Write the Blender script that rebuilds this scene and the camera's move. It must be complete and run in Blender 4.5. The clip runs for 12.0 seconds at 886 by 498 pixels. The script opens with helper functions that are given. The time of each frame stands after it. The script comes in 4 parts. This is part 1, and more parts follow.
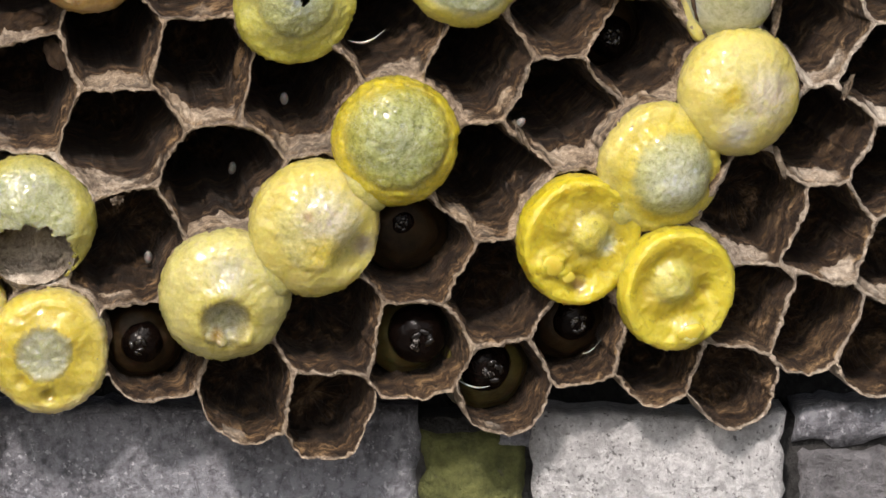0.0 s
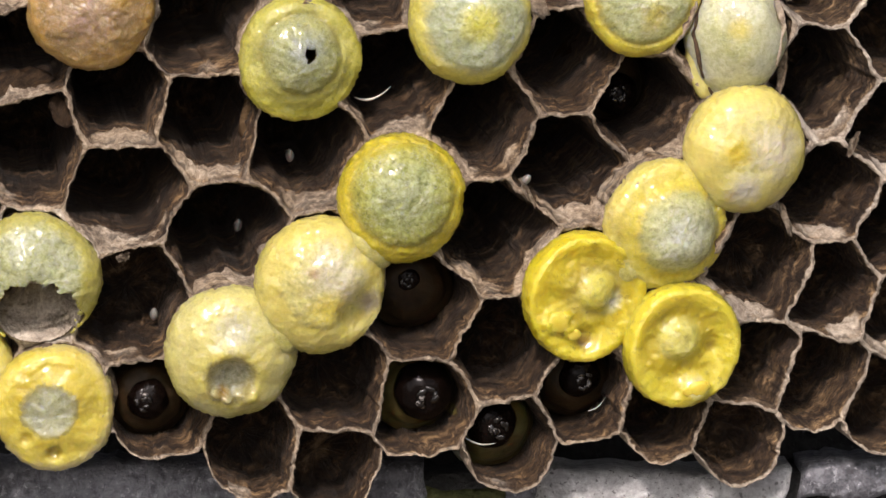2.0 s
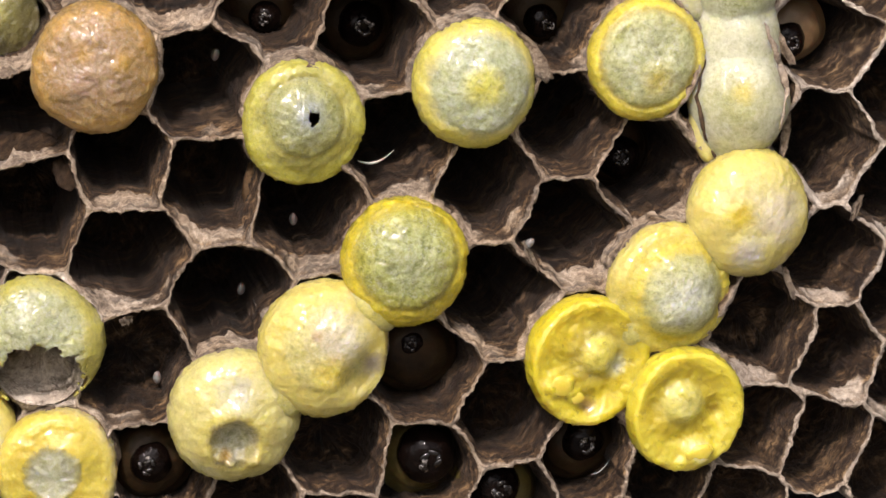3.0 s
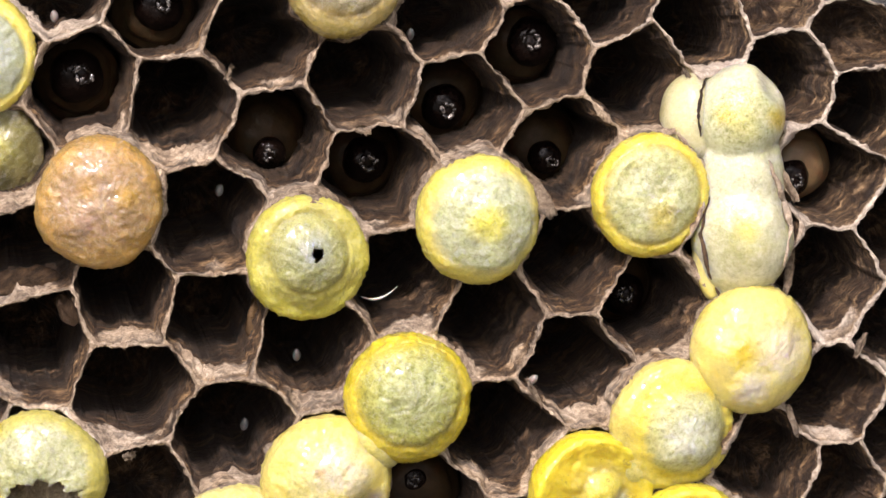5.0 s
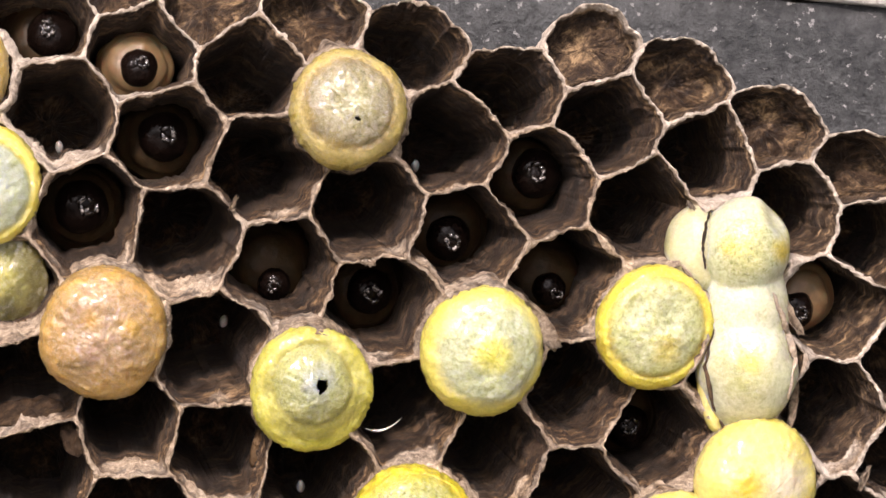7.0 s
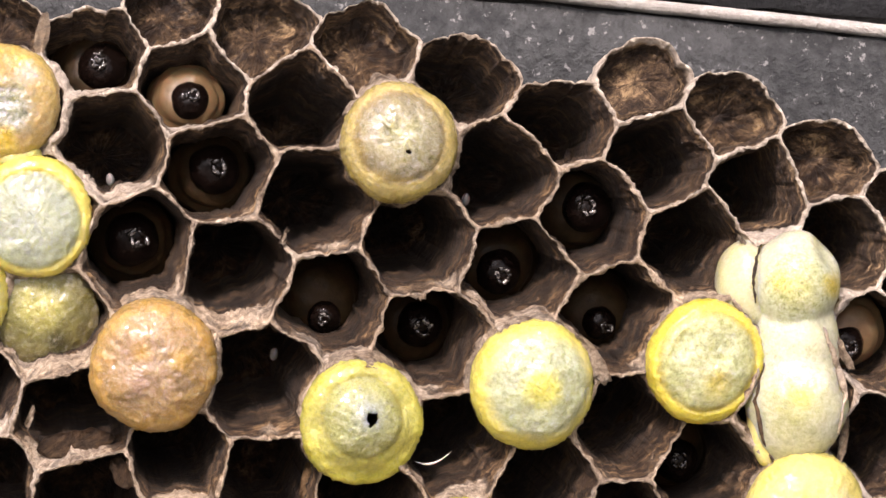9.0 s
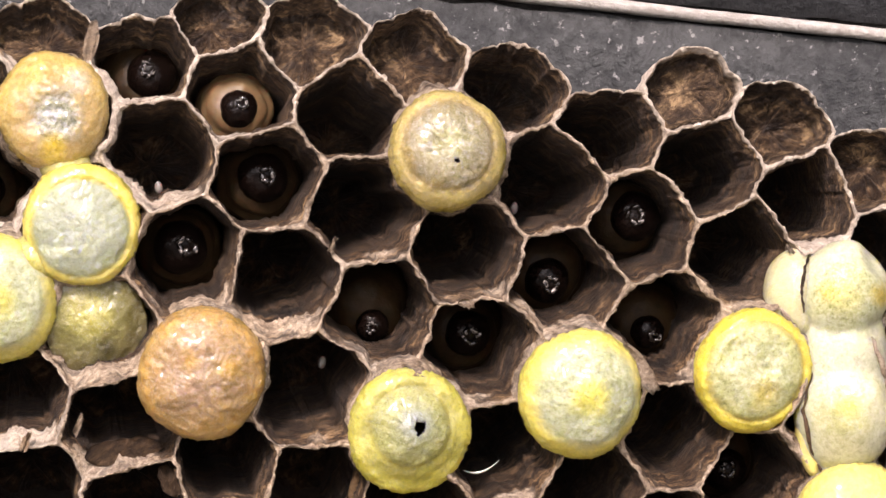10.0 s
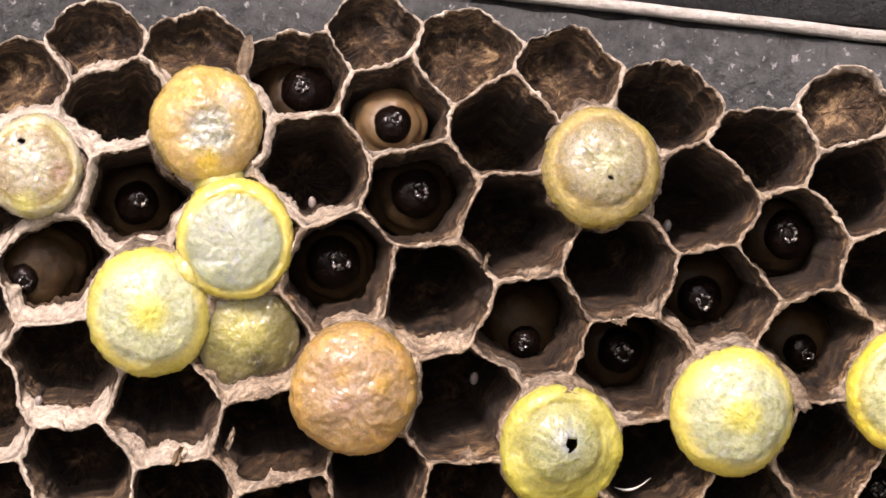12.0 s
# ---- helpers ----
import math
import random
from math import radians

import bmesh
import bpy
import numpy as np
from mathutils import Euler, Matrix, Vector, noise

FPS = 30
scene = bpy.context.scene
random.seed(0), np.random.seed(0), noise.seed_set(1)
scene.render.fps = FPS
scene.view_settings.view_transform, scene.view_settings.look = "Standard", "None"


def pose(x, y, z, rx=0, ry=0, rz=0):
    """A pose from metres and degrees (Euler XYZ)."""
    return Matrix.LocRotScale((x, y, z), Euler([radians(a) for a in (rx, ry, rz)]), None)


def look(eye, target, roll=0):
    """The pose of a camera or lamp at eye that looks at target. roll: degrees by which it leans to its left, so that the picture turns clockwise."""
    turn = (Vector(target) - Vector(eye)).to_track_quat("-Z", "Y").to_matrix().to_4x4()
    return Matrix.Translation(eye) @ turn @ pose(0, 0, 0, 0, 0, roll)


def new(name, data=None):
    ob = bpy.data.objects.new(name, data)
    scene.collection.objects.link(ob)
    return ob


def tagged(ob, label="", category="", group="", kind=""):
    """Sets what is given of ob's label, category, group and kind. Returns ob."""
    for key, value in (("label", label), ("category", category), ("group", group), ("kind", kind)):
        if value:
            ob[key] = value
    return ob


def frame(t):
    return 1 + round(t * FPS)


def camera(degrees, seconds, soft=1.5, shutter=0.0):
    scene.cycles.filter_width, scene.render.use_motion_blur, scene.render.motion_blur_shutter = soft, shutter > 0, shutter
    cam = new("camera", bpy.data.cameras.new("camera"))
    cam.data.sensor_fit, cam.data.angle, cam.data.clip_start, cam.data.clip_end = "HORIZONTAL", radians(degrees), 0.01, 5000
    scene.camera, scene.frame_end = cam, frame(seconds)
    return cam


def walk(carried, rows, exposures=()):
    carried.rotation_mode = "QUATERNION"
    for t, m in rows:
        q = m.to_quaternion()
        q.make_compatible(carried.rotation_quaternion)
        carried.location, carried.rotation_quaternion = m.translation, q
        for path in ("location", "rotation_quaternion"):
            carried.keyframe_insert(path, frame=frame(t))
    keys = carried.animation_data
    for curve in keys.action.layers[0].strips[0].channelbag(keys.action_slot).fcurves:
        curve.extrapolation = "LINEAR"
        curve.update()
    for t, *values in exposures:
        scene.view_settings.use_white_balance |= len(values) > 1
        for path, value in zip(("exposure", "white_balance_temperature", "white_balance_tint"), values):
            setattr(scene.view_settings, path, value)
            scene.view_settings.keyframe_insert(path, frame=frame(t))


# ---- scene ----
cam = camera(7.476, 12.0)
MM = 0.001
HEIGHT, DISTANCE = 0.22, 0.391
# seconds, pitch, roll, yaw: the camera stands still and pans
ROWS = [
    (0.0, -3.0882, 0.2937, -0.1333),
    (0.5, -3.0745, 0.3029, -0.1149),
    (1.0, -3.0309, 0.2655, -0.1021),
    (1.5, -2.8641, 0.2999, -0.0967),
    (2.0, -2.6065, 0.3064, -0.0860),
    (2.5, -2.3349, 0.3530, -0.0830),
    (3.0, -2.0702, 0.2759, -0.0570),
    (5.0, -0.9189, 0.0953, -0.0216),
    (5.5, -0.5675, 0.0731, -0.0085),
    (6.0, -0.2581, -0.0015, -0.0092),
    (6.5, -0.0000, 0.0000, -0.0000),
    (7.0, 0.1937, -0.0453, 0.0166),
    (9.0, 0.4751, -0.2155, 0.4414),
    (9.5, 0.5162, -0.2454, 0.6107),
    (10.0, 0.5467, -0.3453, 0.8486),
    (10.5, 0.5815, -0.4979, 1.2534),
    (11.0, 0.6336, -0.5870, 1.5997),
    (11.5, 0.6640, -0.7018, 1.8619),
    (12.0, 0.6722, -0.7596, 2.1366),
]
EXPOSURES = [(0.0, -0.14, 6550, 14), (3.0, 0.05, 6550, 19), (5.0, 0.45, 6550, 21), (7.0, 0.56, 6600, 23), (9.0, 0.58, 6600, 24), (12.0, 0.51, 6850, 26)]
walk(cam, [(t, pose(0, -DISTANCE, HEIGHT, 90 + p, r, y)) for t, p, r, y in ROWS], EXPOSURES)

# ---------------------------------------------------------------- light
SUN_ELEVATION, SUN_AZIMUTH = 38.0, -13.0   # azimuth from straight before the nest, to its left
world = bpy.data.worlds.new("sky")
scene.world = world
world.use_nodes = True
sky = world.node_tree.nodes.new("ShaderNodeTexSky")
sky.sky_type, sky.sun_disc = "NISHITA", False
sky.sun_elevation, sky.sun_rotation = radians(SUN_ELEVATION), radians(180 - SUN_AZIMUTH)
background = world.node_tree.nodes["Background"]
background.inputs["Strength"].default_value = 0.15
sky.dust_density = 4.0
overcast = world.node_tree.nodes.new("ShaderNodeHueSaturation")
overcast.inputs["Saturation"].default_value = 0.35
world.node_tree.links.new(sky.outputs["Color"], overcast.inputs["Color"])
world.node_tree.links.new(overcast.outputs["Color"], background.inputs["Color"])
sun_data = bpy.data.lights.new("sun", "SUN")
sun_data.energy, sun_data.angle, sun_data.color = 3.7, radians(5), (1.0, 0.90, 0.82)
sun = new("sun", sun_data)
_e, _a = radians(SUN_ELEVATION), radians(SUN_AZIMUTH)
sun.matrix_world = look((0, 0, 0), (-math.sin(_a) * math.cos(_e), math.cos(_a) * math.cos(_e), -math.sin(_e)))


# ---------------------------------------------------------------- materials
class Nodes:
    """Short-hand for building one node material."""

    def __init__(self, name):
        self.mat = bpy.data.materials.new(name)
        self.mat.use_nodes = True
        self.tree = self.mat.node_tree
        self.bsdf = self.tree.nodes["Principled BSDF"]
        self.coord = self.tree.nodes.new("ShaderNodeTexCoord")

    def node(self, kind, **values):
        n = self.tree.nodes.new(kind)
        for key, value in values.items():
            n.inputs[key.replace("_", " ")].default_value = value
        return n

    def link(self, a, b):
        self.tree.links.new(a, b)

    def mapped(self, scale, source="Object", offset=None):
        m = self.node("ShaderNodeMapping")
        m.inputs["Scale"].default_value = scale
        self.link(self.coord.outputs[source], m.inputs["Vector"])
        if offset is not None:
            self.link(offset, m.inputs["Location"])
        return m.outputs["Vector"]

    def noise(self, vector, scale, detail=4, rough=0.55, distortion=0.0):
        n = self.node("ShaderNodeTexNoise", Scale=scale, Detail=detail, Roughness=rough, Distortion=distortion)
        self.link(vector, n.inputs["Vector"])
        return n.outputs["Fac"]

    def ramp(self, fac, stops):
        n = self.tree.nodes.new("ShaderNodeValToRGB")
        el = n.color_ramp.elements
        while len(el) < len(stops):
            el.new(0.5)
        for e, (at, colour) in zip(el, stops):
            e.position = at
            e.color = (*colour, 1) if len(colour) == 3 else colour
        self.link(fac, n.inputs["Fac"])
        return n.outputs["Color"]

    def mix(self, fac, a, b, blend="MIX"):
        n = self.tree.nodes.new("ShaderNodeMix")
        n.data_type, n.blend_type = "RGBA", blend
        for sock, v in ((n.inputs[0], fac), (n.inputs[6], a), (n.inputs[7], b)):
            if isinstance(v, (int, float)):
                sock.default_value = v
            elif isinstance(v, tuple):
                sock.default_value = (*v, 1)
            else:
                self.link(v, sock)
        return n.outputs[2]

    def math(self, op, a, b=0.0, clamp=False):
        n = self.tree.nodes.new("ShaderNodeMath")
        n.operation, n.use_clamp = op, clamp
        for sock, v in ((n.inputs[0], a), (n.inputs[1], b)):
            if isinstance(v, (int, float)):
                sock.default_value = v
            else:
                self.link(v, sock)
        return n.outputs[0]

    def set(self, **values):
        for key, v in values.items():
            sock = self.bsdf.inputs[key.replace("_", " ")]
            if isinstance(v, (int, float)):
                sock.default_value = v
            elif isinstance(v, tuple):
                sock.default_value = (*v, 1) if sock.type == "RGBA" and len(v) == 3 else v
            else:
                self.link(v, sock)
        return self

    def bump(self, height, distance, strength=1.0):
        n = self.node("ShaderNodeBump", Strength=strength, Distance=distance)
        self.link(height, n.inputs["Height"])
        self.link(n.outputs["Normal"], self.bsdf.inputs["Normal"])
        return self


def random_offset(k):
    """A vector that differs from object to object."""
    info = k.tree.nodes.new("ShaderNodeObjectInfo")
    comb = k.tree.nodes.new("ShaderNodeCombineXYZ")
    k.link(k.math("MULTIPLY", info.outputs["Random"], 37.0), comb.inputs[0])
    k.link(k.math("MULTIPLY", info.outputs["Random"], 91.0), comb.inputs[1])
    k.link(k.math("MULTIPLY", info.outputs["Random"], 53.0), comb.inputs[2])
    return comb.outputs[0], info.outputs["Random"]


def paper_material():
    """Chewed wood pulp in strips laid round the cell: pale and dry at the rim, varnished brown by old silk inside, and
    darker with depth for the shade in the cell.
    """
    k = Nodes("nest_paper")
    off, rnd = random_offset(k)
    plan = k.tree.nodes.new("ShaderNodeAttribute")
    plan.attribute_name = "plan"

    def laid(round_scale, deep_scale, detail, rough, distortion):
        along = k.node("ShaderNodeVectorMath")
        along.operation = "MULTIPLY_ADD"
        along.inputs[1].default_value = (round_scale, round_scale, deep_scale)
        k.link(plan.outputs["Vector"], along.inputs[0])
        k.link(off, along.inputs[2])
        return k.noise(along.outputs[0], 1.0, detail, rough, distortion)

    strips = laid(300, 1000, 4, 0.7, 0.35)
    fibre = laid(650, 2300, 5, 0.75, 0.25)
    comb = k.node("ShaderNodeMapping")
    comb.inputs["Rotation"].default_value = (0, radians(28), 0)
    k.link(k.coord.outputs["Object"], comb.inputs["Vector"])
    comb2 = k.node("ShaderNodeMapping")
    comb2.inputs["Scale"].default_value = (620, 1100, 2500)
    k.link(comb.outputs[0], comb2.inputs["Vector"])
    k.link(off, comb2.inputs["Location"])
    hatch = k.noise(comb2.outputs[0], 1.0, 5, 0.74, 0.35)
    clumps = k.noise(k.mapped((900, 1500, 900), offset=off), 1.0, 5, 0.68, 0.6)
    stains = k.noise(k.mapped((190, 190, 190), offset=off), 1.0, 3, 0.5)
    grain = k.noise(k.mapped((3000, 3000, 3000), offset=off), 1.0, 5, 0.72, 0.5)
    tone = k.math("ADD", k.math("ADD", k.math("MULTIPLY", fibre, 0.38), k.math("MULTIPLY", grain, 0.34)), k.math("MULTIPLY", clumps, 0.28))
    rim = k.ramp(tone, [(0.39, (0.085, 0.064, 0.047)), (0.455, (0.22, 0.160, 0.106)), (0.52, (0.43, 0.338, 0.238)), (0.60, (0.72, 0.61, 0.46))])
    rim = k.mix(1.0, rim, k.ramp(stains, [(0.40, (0.90, 0.90, 0.90)), (0.62, (1.0, 0.92, 0.80))]), "MULTIPLY")
    streak = k.math("ADD", k.math("ADD", k.math("ADD", k.math("MULTIPLY", fibre, 0.46), k.math("MULTIPLY", hatch, 0.22)), k.math("MULTIPLY", strips, 0.22)), k.math("MULTIPLY", k.math("ADD", grain, k.math("SUBTRACT", stains, 0.5)), 0.10))
    shaded_lining = k.ramp(streak, [(0.43, (0.006, 0.004, 0.0025)), (0.49, (0.023, 0.014, 0.008)), (0.535, (0.070, 0.043, 0.023)), (0.60, (0.22, 0.145, 0.08))])
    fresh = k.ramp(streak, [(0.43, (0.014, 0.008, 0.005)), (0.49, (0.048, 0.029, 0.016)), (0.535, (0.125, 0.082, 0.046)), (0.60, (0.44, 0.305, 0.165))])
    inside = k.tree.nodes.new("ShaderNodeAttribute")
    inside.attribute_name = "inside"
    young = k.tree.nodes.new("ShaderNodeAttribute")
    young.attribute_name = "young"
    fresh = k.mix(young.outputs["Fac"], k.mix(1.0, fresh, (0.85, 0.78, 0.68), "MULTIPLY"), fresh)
    # Near black with depth: cell shade put into the colour, less in young cells.
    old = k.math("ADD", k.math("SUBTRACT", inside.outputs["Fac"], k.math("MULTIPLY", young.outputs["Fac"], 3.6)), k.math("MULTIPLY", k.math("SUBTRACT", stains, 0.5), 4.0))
    lining = k.mix(k.ramp(k.math("MULTIPLY", old, 0.2), [(0.08, (0, 0, 0)), (0.40, (1, 1, 1))]), fresh, shaded_lining)
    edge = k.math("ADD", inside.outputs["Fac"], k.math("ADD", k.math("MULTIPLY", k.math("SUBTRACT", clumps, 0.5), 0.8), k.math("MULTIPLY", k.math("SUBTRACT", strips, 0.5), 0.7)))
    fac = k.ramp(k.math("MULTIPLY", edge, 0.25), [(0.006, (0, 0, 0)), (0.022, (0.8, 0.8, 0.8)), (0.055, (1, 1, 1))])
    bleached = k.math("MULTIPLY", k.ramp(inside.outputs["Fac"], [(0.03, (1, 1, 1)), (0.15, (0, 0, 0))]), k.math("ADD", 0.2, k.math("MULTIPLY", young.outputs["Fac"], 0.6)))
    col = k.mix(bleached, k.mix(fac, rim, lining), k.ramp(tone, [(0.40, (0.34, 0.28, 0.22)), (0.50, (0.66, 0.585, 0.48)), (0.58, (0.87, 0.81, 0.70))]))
    k.set(Base_Color=col, Roughness=k.ramp(k.math("MULTIPLY", inside.outputs["Fac"], 0.25), [(0.05, (0.75, 0.75, 0.75)), (0.4, (0.42, 0.42, 0.42))]), Specular_IOR_Level=0.35)
    k.bump(k.math("ADD", k.math("MULTIPLY", tone, 0.6), k.math("MULTIPLY", fibre, 0.4)), 0.0012, 1.0)
    return k.mat


# the thin round window in the silk of each kind of cap: its middle and radius in millimetres, and how far it stands out
WINDOWS = {
    "hole": (-0.15, 0.56, 2.33, 0.20), "green": (-0.25, 0.59, 3.05, 0.15), "pale": (-0.01, 0.29, 3.00, 0.10), "ring": (-0.10, -0.23, 2.86, 0.05), "ring2": (-0.25, 0.24, 2.92, 0.12), "ring3": (-0.33, 0.29, 1.60, -0.20),
    "hazy": (0.40, -0.05, 2.60, 0.20), "amber": (-0.00, 0.53, 3.00, 0.00), "amber2": (-0.16, 0.54, 2.60, 0.08), "sunk": (0.47, 0.46, 1.35, 0.20), "sunk2": (-0.50, 0.56, 1.30, 0.20), "brown": (-0.23, 0.38, 3.60, 0.00),
    "beige": (-0.27, 0.16, 2.60, 0.10), "torn": (-0.19, 0.94, 3.00, 0.00), "dark": (-0.30, -1.01, 1.45, -0.10), "olive": (-0.50, 0.90, 1.70, 0.00), "fuzzy": (0.16, -0.68, 1.50, -0.15), "tan": (-0.02, -0.08, 2.35, 0.00),
    "web": (0.20, 3.20, 2.00, 0.00), "flap": (0.00, 0.00, 3.00, 0.00), "bridge": (0.00, 0.00, 3.00, 0.00),
}


def cap_material(kind, name, stops, patches=(), rough=0.42, wet=0.5, net=0.8, spots=0.0, sheer=0.2, edge=0.16):
    """Spun silk, thin enough in its window to show what lies under it. stops run from the window's middle (0) over its
    rim (1) to the edge of the cap; patches: stains, each with its place and radius in millimetres and its colour."""
    cu, cv, size, _ = WINDOWS[kind]
    rim = stops[-1][1]
    stops = [(at, tuple((0.9 * a + 0.1 * b) * c for a, b, c in zip(colour, rim, (0.93, 0.98, 1.0))) if at < 1 else colour) for at, colour in stops]
    k = Nodes(name)
    off, rnd = random_offset(k)

    def reach(cx, cy):
        move = k.node("ShaderNodeVectorMath")
        move.operation = "SUBTRACT"
        move.inputs[1].default_value = (cx * MM, cy * MM, 0)
        k.link(k.coord.outputs["Object"], move.inputs[0])
        flat = k.node("ShaderNodeVectorMath")
        flat.operation = "MULTIPLY"
        flat.inputs[1].default_value = (1, 1, 0)
        k.link(move.outputs[0], flat.inputs[0])
        length = k.tree.nodes.new("ShaderNodeVectorMath")
        length.operation = "LENGTH"
        k.link(flat.outputs[0], length.inputs[0])
        return length.outputs["Value"]

    big = k.noise(k.mapped((420, 420, 420), offset=off), 1.0, 4, 0.6, 0.6)
    fine = k.noise(k.mapped((3400, 3400, 3400), offset=off), 1.0, 5, 0.72, 0.4)
    felt = k.noise(k.mapped((1300, 1300, 1300), offset=off), 1.0, 6, 0.75, 0.8)
    away = k.math("MULTIPLY", reach(cu, cv), 1 / (size * MM))
    radius = k.math("ADD", away, k.math("MULTIPLY", k.math("SUBTRACT", big, 0.5), edge * 1.4))
    radius = k.math("ADD", radius, k.math("MULTIPLY", k.math("SUBTRACT", felt, 0.5), edge * 1.6))
    col = k.ramp(k.math("MULTIPLY", radius, 0.4), [(at * 0.4, colour) for at, colour in stops])
    for (px, py), wide, colour in patches:
        near = k.math("ADD", k.math("MULTIPLY", reach(px, py), 1 / (wide * MM)), k.math("MULTIPLY", k.math("SUBTRACT", felt, 0.5), 1.2))
        col = k.mix(k.ramp(near, [(0.25, (1, 1, 1)), (1.25, (0, 0, 0))]), col, colour)
    # felted threads: pale flecks and darker gaps, strongest in the thin window
    weave = k.math("ADD", k.math("MULTIPLY", fine, 0.68), k.math("MULTIPLY", felt, 0.32))
    thin = k.math("ADD", k.math("MULTIPLY", k.ramp(radius, [(0.88, (1, 1, 1)), (1.0, (0, 0, 0))]), net * 0.5), net * 0.5)
    col = k.mix(thin, col, k.mix(1.0, col, k.ramp(weave, [(0.39, (0.42, 0.45, 0.30)), (0.46, (0.80, 0.81, 0.70)), (0.53, (1.0, 1.0, 0.98)), (0.60, (1.25, 1.25, 1.45))]), "MULTIPLY"))
    curl = k.math("ABSOLUTE", k.math("SUBTRACT", k.noise(k.mapped((1500, 1500, 1500), offset=off), 1.0, 3, 0.6, 1.4), 0.5))
    strand = k.ramp(curl, [(0.005, (1, 1, 1)), (0.022, (0, 0, 0))])
    col = k.mix(k.math("MULTIPLY", strand, k.math("MULTIPLY", thin, 0.35)), col, (0.86, 0.85, 0.72))
    # faint rings from the spinning
    turns = k.math("SINE", k.math("ADD", k.math("MULTIPLY", reach(cu * 0.6, cv * 0.6), 15500), k.math("MULTIPLY", big, 9.0)))
    col = k.mix(k.math("MULTIPLY", k.math("ADD", turns, 1.0), 0.03), col, k.mix(1.0, col, (0.72, 0.68, 0.45), "MULTIPLY"))
    col = k.mix(1.0, col, (0.845, 0.85, 0.885), "MULTIPLY")
    if spots:
        dots = k.ramp(k.noise(k.mapped((1900, 1900, 1900), offset=off), 1.0, 3, 0.7), [(0.61, (0, 0, 0)), (0.67, (1, 1, 1))])
        col = k.mix(k.math("MULTIPLY", dots, spots), col, (0.16, 0.12, 0.03))
    k.set(Base_Color=col, Roughness=rough, Specular_IOR_Level=0.5, Subsurface_Weight=0.8,
          Subsurface_Radius=(1.0, 0.85, 0.25), Subsurface_Scale=0.0013, Coat_Weight=min(1.0, wet + 0.2), Coat_IOR=1.5, Coat_Roughness=0.10)
    k.bump(k.math("ADD", k.math("ADD", k.math("MULTIPLY", weave, 0.9), k.math("MULTIPLY", curl, -0.6)), k.math("MULTIPLY", turns, 0.02)), 0.00012, 1.0)
    dimple = k.noise(k.mapped((1150, 1150, 1150), offset=off), 1.0, 2.5, 0.55, 0.8)
    film = k.node("ShaderNodeBump", Strength=1.0, Distance=0.00011)
    k.link(dimple, film.inputs["Height"])
    k.link(film.outputs["Normal"], k.bsdf.inputs["Coat Normal"])
    glow = k.tree.nodes.new("ShaderNodeBsdfTranslucent")
    k.link(k.mix(0.25, col, (0.95, 0.82, 0.30)), glow.inputs["Color"])
    both = k.tree.nodes.new("ShaderNodeMixShader")
    both.inputs[0].default_value = sheer
    k.link(k.bsdf.outputs[0], both.inputs[1])
    k.link(glow.outputs[0], both.inputs[2])
    k.link(both.outputs[0], k.tree.nodes["Material Output"].inputs["Surface"])
    return k.mat


def plain_material(name, dark, light, scale, rough=0.5, bump=0.0002, coat=0.0, sss=0.0, shine=0.5, band=(0.35, 0.65)):
    k = Nodes(name)
    off, rnd = random_offset(k)
    v = k.mapped((scale, scale, scale), offset=off)
    n = k.noise(v, 1.0, 5, 0.6)
    m = k.noise(v, 6.0, 3, 0.6)
    tone = k.math("ADD", k.math("MULTIPLY", n, 0.6), k.math("MULTIPLY", m, 0.4))
    k.set(Base_Color=k.ramp(tone, [(band[0], dark), (band[1], light)]), Roughness=rough, Coat_Weight=coat, Coat_Roughness=0.08)
    if sss:
        k.set(Subsurface_Weight=sss, Subsurface_Scale=0.001)
    k.set(Specular_IOR_Level=shine)
    k.bump(tone, bump, 0.7)
    return k.mat


def stone_material(name, dark, light, speck, grain=900, speck_at=0.66):
    """Rough stone: clouds, grain, and flecks of another colour."""
    k = Nodes(name)
    off, rnd = random_offset(k)
    cloud = k.noise(k.mapped((130, 130, 130), offset=off), 1.0, 4, 0.6)
    fine = k.noise(k.mapped((grain, grain, grain), offset=off), 1.0, 6, 0.7)
    tone = k.math("ADD", k.math("MULTIPLY", cloud, 0.4), k.math("MULTIPLY", fine, 0.6))
    col = k.ramp(tone, [(0.40, dark), (0.58, light)])
    fleck = k.ramp(k.noise(k.mapped((grain * 1.6,) * 3, offset=off), 1.0, 4, 0.62), [(speck_at, (0, 0, 0)), (speck_at + 0.06, (1, 1, 1))])
    col = k.mix(k.math("MULTIPLY", fleck, 0.8), col, speck)
    k.set(Base_Color=col, Roughness=0.75, Specular_IOR_Level=0.35)
    pits = k.noise(k.mapped((grain * 0.9, grain, grain * 0.55), offset=off), 1.0, 5, 0.75, 0.8)
    col = k.mix(k.ramp(pits, [(0.36, (0.55, 0.55, 0.55)), (0.46, (0, 0, 0))]), col, dark)
    k.set(Base_Color=col)
    k.bump(k.math("ADD", fine, k.math("MULTIPLY", pits, 0.7)), 0.0009, 0.9)
    return k.mat


